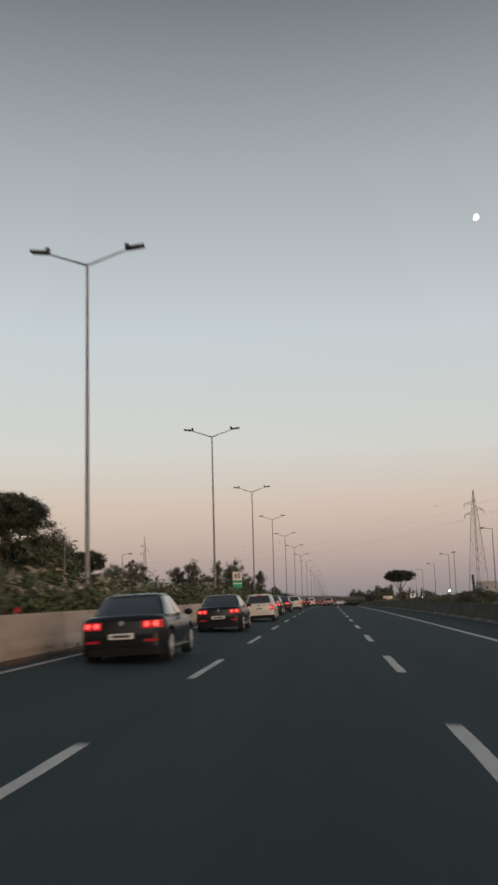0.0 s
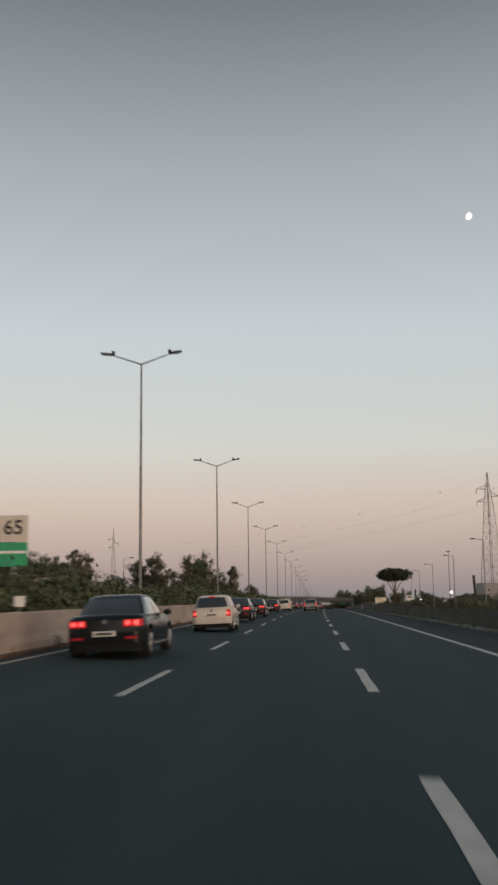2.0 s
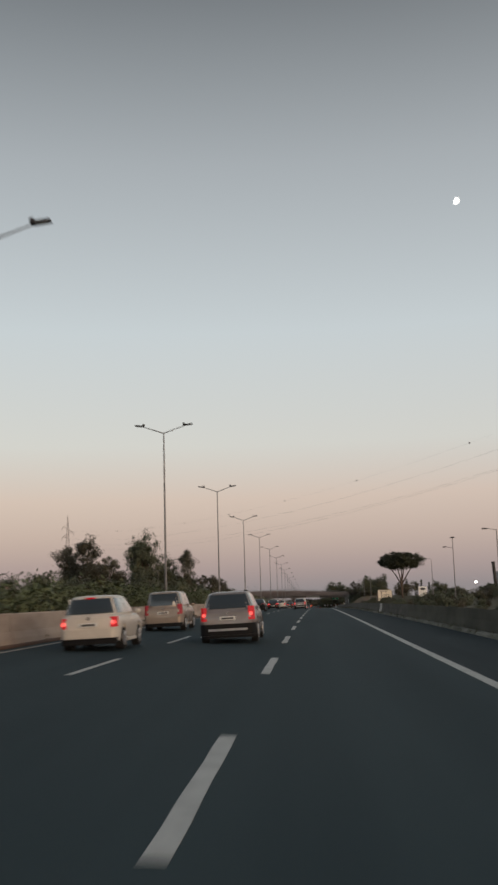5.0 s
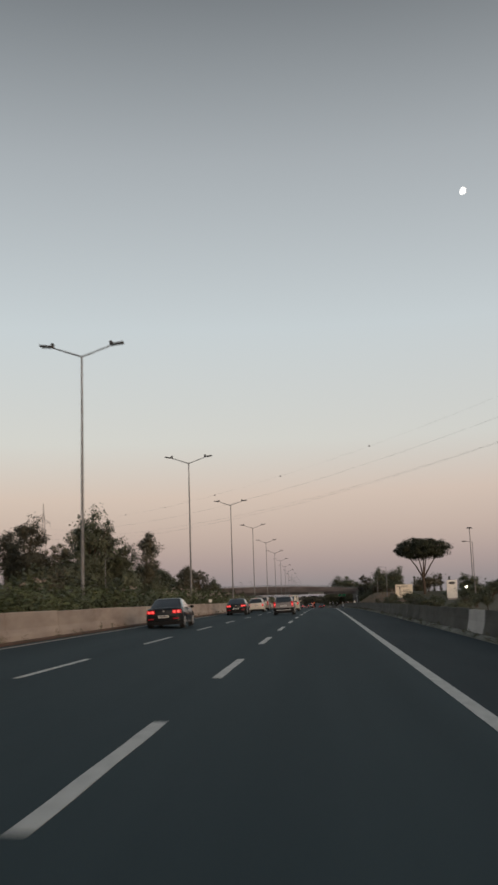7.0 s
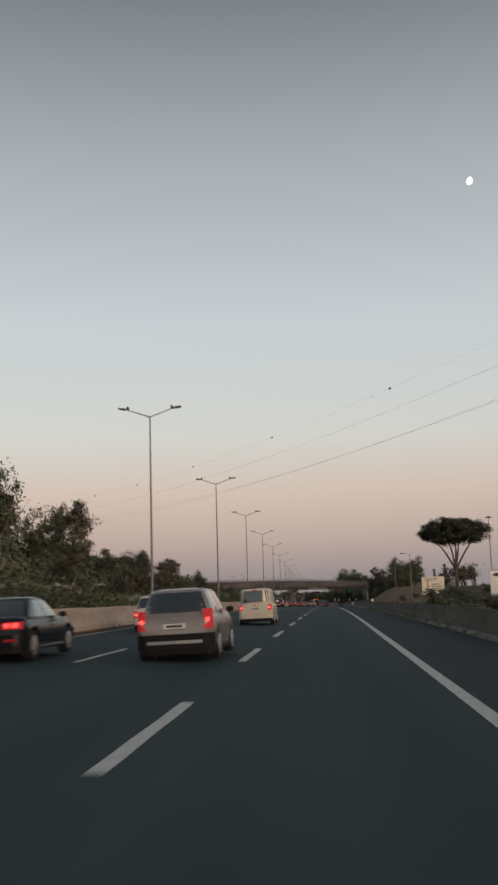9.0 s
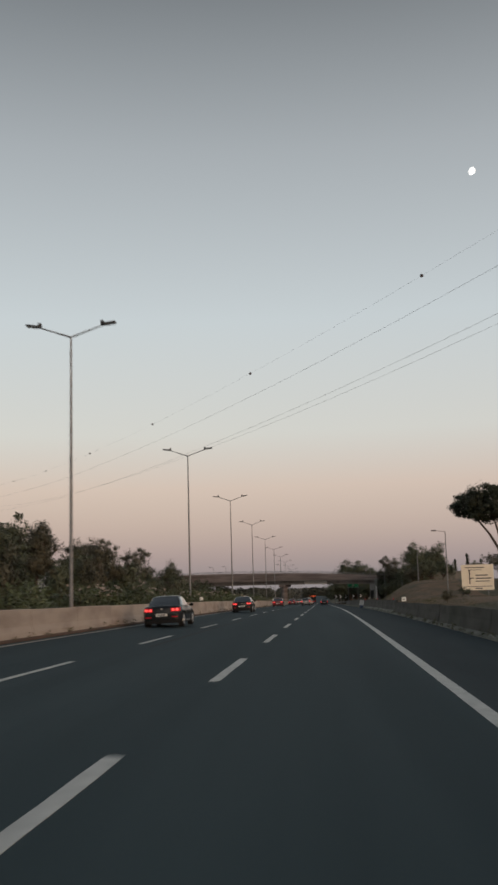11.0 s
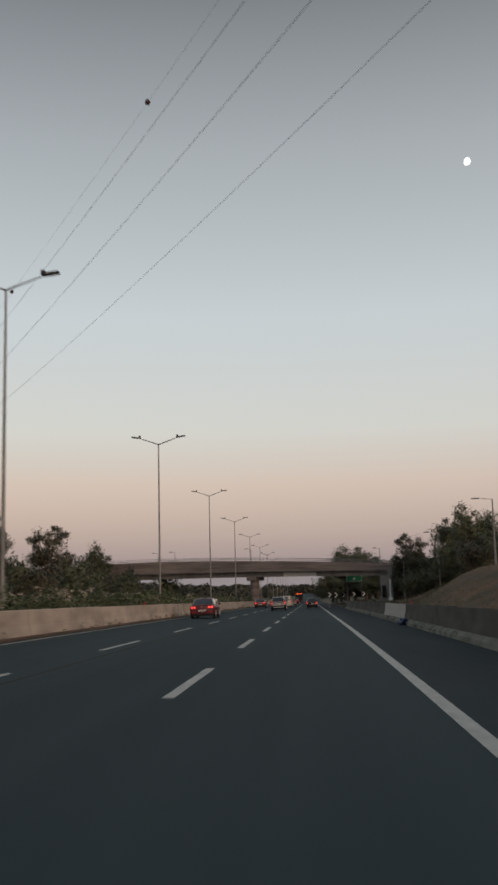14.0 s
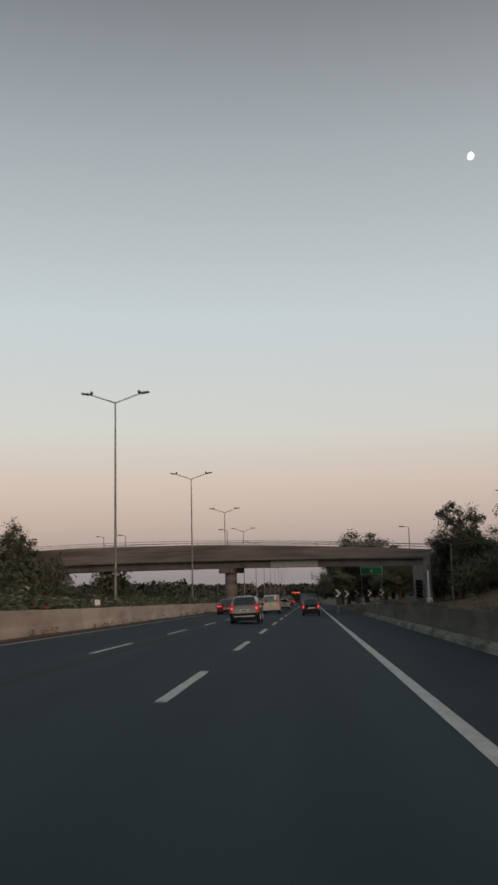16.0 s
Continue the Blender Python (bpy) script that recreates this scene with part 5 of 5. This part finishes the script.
    for t, inset, lift in ((0, 0, 0), (0.2, 0, 0), (0.4, 0, 0), (0.6, 0, 0), (0.78, 0, 0), (0.92, 0, 0), (0.97, 0.035, 0), (1.0, 0.10, 0), (1.0, 0.26, 0.018), (1.0, 0.5, 0.028)):
        yc, a, w, z = plan(t)
        k = 1 - inset
        row = []
        for i in range(n):
            q = 2 * math.pi * (i + 0.5) / n
            cx, cy = math.cos(q), math.sin(q)
            row.append(bm.verts.new((w * k * math.copysign(abs(cx) ** 0.4, cx), yc + a * k * math.copysign(abs(cy) ** 0.4, cy), z + lift)))
        rows.append(row)
    for a, b in zip(rows, rows[1:]):
        for i in range(n):
            j = (i + 1) % n
            bm.faces.new((a[i], a[j], b[j], b[i]))
    bm.faces.new(rows[-1])
    bmesh.ops.recalc_face_normals(bm, faces=bm.faces)
    part("roof", bm, paint_mat, car, smooth=50)
    ts = steps(0.14, 0.88, 5)
    part("rear_window", patch(lambda u, v: behind(u, v, 0.014), steps(-0.86, 0.86, 10), ts), M["car_glass"], car, "dark rear window", smooth=50)
    part("windscreen", patch(lambda u, v: ahead(u, v, 0.014), steps(-0.88, 0.88, 10), ts), M["car_glass"], car, "dark windscreen", smooth=50)
    if glass_sides:
        for s in (-1, 1):
            for u0, u1 in ((-0.80, -0.06), (0.0, 0.82)):
                part("side_window", patch(lambda u, v: beside(s, u, v, 0.012), steps(u0, u1, 6), ts), M["car_glass"], car, "dark side window", smooth=50)

    # rear face fittings
    def skin(x0, x1, z0, z1, out, lean=0.0, cells=6):
        return patch(lambda u, v: (u, tail_y(u) - out + lean * (v - z0), v), steps(x0, x1, cells), steps(z0, z1, 3), 0.02)

    hot = M["tail"] if lit else M["tail_faint_glow"]
    lamp_label = "glowing red tail lamp" if lit else "red tail lamp"
    for s in (-1, 1):
        if tail == "wide":
            z0, z1 = deck - 0.27, deck - 0.11
            lamp = part("tail_lamp", skin(s * hw * 0.47, s * hw * 0.93, z0, z1, 0.012, 0.06), hot, car, lamp_label)
            bulbs = [(s * hw * q, (z0 + z1) / 2 + 0.005, 0.05) for q in (0.58, 0.78)]
            part("reflector", skin(s * hw * 0.52, s * hw * 0.82, 0.45, 0.505, 0.055), M["tail_faint_glow"], car, "small red bumper reflector, faintly glowing")
        else:
            z0, z1 = belt - 0.34, belt + (0.10 if tail == "tall" else -0.06)
            lamp = part("tail_lamp", skin(s * hw * 0.72, s * hw * 0.94, z0, z1, 0.012, 0.10), hot, car, lamp_label)
            bulbs = [(s * hw * 0.82, lerp(z0, z1, 0.45), 0.05)]
        if lit:
            for x, z, r in bulbs:
                bm = bmesh.new()
                y = tail_y(x)
                rod(bm, (x, y - 0.035, z), (x, y + 0.01, z), r, r * 1.1, 12)
                part("bulb", bm, M["tail_hot"], lamp)
    if tail == "mid" and lit:
        yc, a, w, z = plan(0.92)
        part("brake_lamp", box(bmesh.new(), -0.13, yc - a - 0.05, z - 0.03, 0.13, yc - a - 0.01, z + 0.015, 0.006), M["tail"], car, "high red brake lamp")
    pz = deck - 0.47 if tail == "wide" else belt - 0.32
    plate_ob = part("number_plate", box(bmesh.new(), -0.26, -0.075 if tail == "wide" else -0.03, pz, 0.26, -0.055 if tail == "wide" else -0.01, pz + 0.115, 0.004), M["number_plate"], car, "pale number plate")
    py = -0.079 if tail == "wide" else -0.034
    part("plate_bar", box(bmesh.new(), -0.19, py, pz + 0.03, 0.19, py + 0.003, pz + 0.085), M["dark_steel"], plate_ob)
    part("bumper", skin(-hw * 0.975, hw * 0.975, 0.36 if not cladding else 0.28, 0.60 if not cladding else 0.64, 0.05, 0.0, 20), M["trim_black"] if cladding else paint_mat, car, "black clad bumper" if cladding else "", smooth=50)
    part("valance", skin(-hw * 0.93, hw * 0.93, 0.19, 0.35 if not cladding else 0.27, 0.03, -0.1, 20), M["trim_black"], car, "black lower valance", smooth=50)
    if cladding:
        part("skid_plate", skin(-hw * 0.68, hw * 0.68, 0.42, 0.49, 0.06), M["rim"], car, "silver skid strip")
    bz = deck - 0.15 if tail == "wide" else belt - 0.09
    bm = bmesh.new()
    rod(bm, (0, -0.012, bz), (0, 0.02, bz), 0.05, 0.055, 14)
    part("badge", bm, M["chrome"], car, "round chrome badge")
    for s in (-1, 1):
        bm = bmesh.new()
        bmesh.ops.create_icosphere(bm, subdivisions=2, radius=1.0, matrix=Matrix.Translation((s * (hw * 0.95 + 0.11), front[0] - 0.5, belt + 0.05)) @ Matrix.Diagonal((0.11, 0.07, 0.075, 1)))
        part("door_mirror", bm, M["trim_black"] if cladding else paint_mat, car, smooth=60)
        bm = bmesh.new()
        box(bm, s * hw - 0.02, L * 0.5 - 0.1, belt - 0.2, s * hw + 0.012, L * 0.5 + 0.08, belt - 0.17, 0.008)
        part("door_handle", bm, paint_mat, car)
        part("sill", box(bmesh.new(), min(s * hw * 0.90, s * hw * 0.985), axles[0] + wheel + 0.1, 0.21, max(s * hw * 0.90, s * hw * 0.985), axles[1] - wheel - 0.1, 0.30, 0.02), M["trim_black"] if cladding else paint_mat, car)
        for a in axles:
            bm = bmesh.new()
            rod(bm, (s * (hw - 0.23), a, wheel), (s * (hw - 0.012), a, wheel), wheel, wheel * 0.97, 26)
            tyre = part("wheel", bm, M["tyre"], car, "black tyre", smooth=40)
            bm = bmesh.new()
            rod(bm, (s * (hw - 0.05), a, wheel), (s * (hw - 0.004), a, wheel), wheel * 0.70, wheel * 0.66, 22)
            for q in range(5):
                ang = q * 2 * math.pi / 5
                rod(bm, (s * (hw + 0.002), a, wheel), (s * (hw + 0.002), a + math.cos(ang) * wheel * 0.62, wheel + math.sin(ang) * wheel * 0.62), 0.03, 0.025, 5)
            part("rim", bm, M["rim"], tyre, "silver alloy rim")
        part("head_lamp", hexa(bmesh.new(), ((s * hw * 0.5, L - 0.03, belt - 0.44), (s * hw * 0.84, L - 0.12, belt - 0.44), (s * hw * 0.84, L - 0.16, belt - 0.31), (s * hw * 0.5, L - 0.07, belt - 0.31)), (0, 1, 0), 0.03), M["lens"], car)
    if rails:
        for s in (-1, 1):
            bm = bmesh.new()
            rod(bm, (s * roof_w * 0.42, rear[1] + 0.2, H + 0.035), (s * roof_w * 0.42, front[1] - 0.2, H + 0.035), 0.02, 0.02, 6)
            part("roof_rail", bm, M["trim_black"], car)
    bm = bmesh.new()
    rod(bm, (0, rear[1] + 0.3, H + 0.01), (0, rear[1] + 0.14, H + 0.15), 0.012, 0.006, 6)
    part("aerial", bm, M["trim_black"], car)
    return car


on_wheels = []


def park(car, x, y):
    car.matrix_basis = Matrix.Translation((x, y, gz(x) if y < 900 else gz(x) + far_rise(y))) @ Matrix.Rotation(-math.atan(GRADE) * -1, 4, "Y")
    on_wheels.append(car)
    return car


P_BLACK = paint("black_car_paint", (0.007, 0.009, 0.0105))
P_WHITE = paint("white_car_paint", (0.62, 0.58, 0.52))
P_BEIGE = paint("beige_car_paint", (0.36, 0.30, 0.25), 0.3)
P_SILVER = paint("silver_car_paint", (0.30, 0.275, 0.265), 0.35)
P_RED = paint("dark_red_car_paint", (0.10, 0.018, 0.022))
P_CREAM = paint("cream_van_paint", (0.58, 0.54, 0.45))
P_GREY = paint("dark_grey_car_paint", (0.012, 0.0125, 0.014), 0.1)

saloon = dict(L=4.55, W=1.83, H=1.43, belt=0.94, deck=0.99, rear=(0.42, 1.22), front=(3.45, 2.35), roof_w=1.26, wheel=0.33)
hatch = dict(L=3.95, W=1.70, H=1.50, belt=0.98, deck=0.99, rear=(0.10, 0.42), front=(3.05, 2.25), roof_w=1.20, tail="mid")
suv = dict(L=4.5, W=1.88, H=1.66, belt=1.08, deck=1.09, rear=(0.10, 0.45), front=(3.4, 2.6), roof_w=1.30, wheel=0.35, tail="tall", cladding=True, rails=True)
van = dict(L=4.4, W=1.84, H=1.88, belt=1.12, deck=1.13, rear=(0.04, 0.12), front=(3.75, 3.1), roof_w=1.56, tail="mid", glass_sides=False)
wagon = dict(L=4.5, W=1.80, H=1.72, belt=1.06, deck=1.07, rear=(0.08, 0.30), front=(3.5, 2.8), roof_w=1.36, tail="tall")

LEFT, MIDDLE, RIGHT = -3.75, 0.1, 4.2
# queue in the overtaking lane: a few moving cars plus added repeats along it
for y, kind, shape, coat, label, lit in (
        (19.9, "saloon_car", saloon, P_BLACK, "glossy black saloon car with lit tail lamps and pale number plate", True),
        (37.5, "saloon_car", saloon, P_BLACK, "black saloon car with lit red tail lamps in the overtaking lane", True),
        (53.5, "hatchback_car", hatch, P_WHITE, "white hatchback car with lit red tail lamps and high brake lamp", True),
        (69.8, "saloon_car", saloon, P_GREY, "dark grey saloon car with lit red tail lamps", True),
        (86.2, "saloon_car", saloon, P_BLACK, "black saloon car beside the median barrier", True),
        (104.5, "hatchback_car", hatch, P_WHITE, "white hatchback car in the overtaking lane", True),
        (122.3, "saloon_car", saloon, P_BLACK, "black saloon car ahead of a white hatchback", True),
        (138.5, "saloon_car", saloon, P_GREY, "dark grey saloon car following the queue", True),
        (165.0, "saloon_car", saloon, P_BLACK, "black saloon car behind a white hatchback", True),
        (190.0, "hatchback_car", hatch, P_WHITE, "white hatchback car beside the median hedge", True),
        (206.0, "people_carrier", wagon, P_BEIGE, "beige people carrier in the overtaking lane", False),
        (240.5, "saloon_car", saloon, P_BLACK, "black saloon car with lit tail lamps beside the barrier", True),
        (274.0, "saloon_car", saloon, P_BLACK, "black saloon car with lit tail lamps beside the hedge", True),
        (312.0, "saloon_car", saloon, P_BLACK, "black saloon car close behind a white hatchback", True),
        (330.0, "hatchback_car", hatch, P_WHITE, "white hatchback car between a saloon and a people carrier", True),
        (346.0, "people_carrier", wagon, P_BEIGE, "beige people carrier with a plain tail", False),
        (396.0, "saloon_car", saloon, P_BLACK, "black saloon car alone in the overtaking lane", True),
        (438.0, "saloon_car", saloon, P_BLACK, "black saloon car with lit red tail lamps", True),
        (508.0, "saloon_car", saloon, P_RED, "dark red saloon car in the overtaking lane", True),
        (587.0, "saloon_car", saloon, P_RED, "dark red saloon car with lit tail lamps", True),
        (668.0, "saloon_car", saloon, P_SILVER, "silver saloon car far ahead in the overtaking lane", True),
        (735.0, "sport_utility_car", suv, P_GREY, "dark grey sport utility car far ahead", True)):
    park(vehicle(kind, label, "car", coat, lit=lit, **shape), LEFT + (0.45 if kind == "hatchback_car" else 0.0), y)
# the middle and slow lanes, with added repeats of silver car and van
for x, y, kind, shape, coat, label in (
        (MIDDLE, 195.0, "sport_utility_car", suv, P_SILVER, "silver sport utility car with roof rails in the middle lane"),
        (MIDDLE + 0.3, 313.0, "sport_utility_car", suv, P_SILVER, "silver sport utility car followed by a cream van"),
        (MIDDLE, 556.0, "sport_utility_car", suv, P_SILVER, "silver sport utility car with black lower cladding and lit tail lamps"),
        (MIDDLE + 0.1, 640.0, "hatchback_car", hatch, P_WHITE, "white hatchback car far ahead in the middle lane"),
        (MIDDLE, 690.0, "people_carrier", wagon, P_RED, "dark red people carrier far ahead"),
        (RIGHT, 587.0, "hatchback_car", dict(hatch, H=1.56, tail="tall"), P_GREY, "dark hatchback car with lit red tail lamps in the slow lane"),
        (RIGHT - 0.2, 720.0, "hatchback_car", hatch, P_RED, "dark red hatchback car far ahead in the slow lane")):
    park(vehicle(kind, label, "car", coat, **shape), x, y)
for y, label in ((341.0, "cream delivery van in the middle lane"), (596.0, "cream delivery van with plain sides")):
    park(vehicle("delivery_van", label, "van", P_CREAM, **van), MIDDLE, y)


def lorry():
    t = thing("service_lorry", "pale service lorry with lit amber lamps on its tail board", "lorry", "cars on the motorway")
    part("cargo_box", box(bmesh.new(), -1.2, 0, 0.9, 1.2, 6.2, 3.5, 0.05), P_GREY, t)
    part("cab", box(bmesh.new(), -1.15, 6.35, 0.6, 1.15, 8.2, 2.9, 0.15), P_WHITE, t)
    part("chassis", box(bmesh.new(), -1.0, 0.1, 0.55, 1.0, 8.0, 0.88, 0.03), M["trim_black"], t)
    for x in (-0.95, -0.45, 0.05, 0.55, 0.95):
        bm = bmesh.new()
        rod(bm, (x, -0.05, 3.2), (x, -0.003, 3.2), 0.15, 0.15, 12)
        part("amber_lamp", bm, M["orange_light"], t, "lit amber lamp")
    for s in (-1, 1):
        part("tail_lamp", box(bmesh.new(), s * 0.95 - 0.15, -0.04, 0.95, s * 0.95 + 0.15, -0.003, 1.15, 0.01), M["tail"], t, "glowing red tail lamp")
        for y in (1.2, 2.4, 7.2):
            bm = bmesh.new()
            rod(bm, (s * 0.8, y, 0.48), (s * 1.12, y, 0.48), 0.48, 0.48, 20)
            part("wheel", bm, M["tyre"], t, "black tyre", smooth=40)
    return t


park(lorry(), 0.3, 760.0)


# ---- lay the straight plan along the bending, falling road ----
def long_mesh_along_road(ob):
    count = len(ob.data.vertices)
    co = np.empty(count * 3)
    ob.data.vertices.foreach_get("co", co)
    co = co.reshape(-1, 3)
    y = co[:, 1] + ob.matrix_world.translation.y
    co[:, 0] += np.interp(y, ALONG, SIDEWAYS)
    co[:, 2] -= np.interp(y, ALONG, DOWNWARDS)
    ob.data.vertices.foreach_set("co", co.ravel())
    ob.data.update()


def reach_along(ob):
    ends = [(ob.matrix_world @ Vector(c)).y for c in ob.bound_box]
    return min(ends), max(ends)


bpy.context.view_layer.update()
for top in [o for o in scene.objects if o.parent is None and o.type in {"MESH", "EMPTY"} and o is not moon]:
    pieces = [o for o in (top, *top.children_recursive) if o.type == "MESH"]
    spans = [reach_along(o) for o in pieces]
    near, far = min(a for a, b in spans), max(b for a, b in spans)
    if far - near < 80:
        middle = (near + far) / 2
        top.matrix_basis = (lean_at(middle) if top in on_wheels else Matrix.Translation(bend_at(middle))) @ top.matrix_basis
        continue
    for ob, (a, b) in zip(pieces, spans):
        if b - a < 20:
            ob.matrix_basis = lean_at((a + b) / 2) @ ob.matrix_basis
        else:
            long_mesh_along_road(ob)
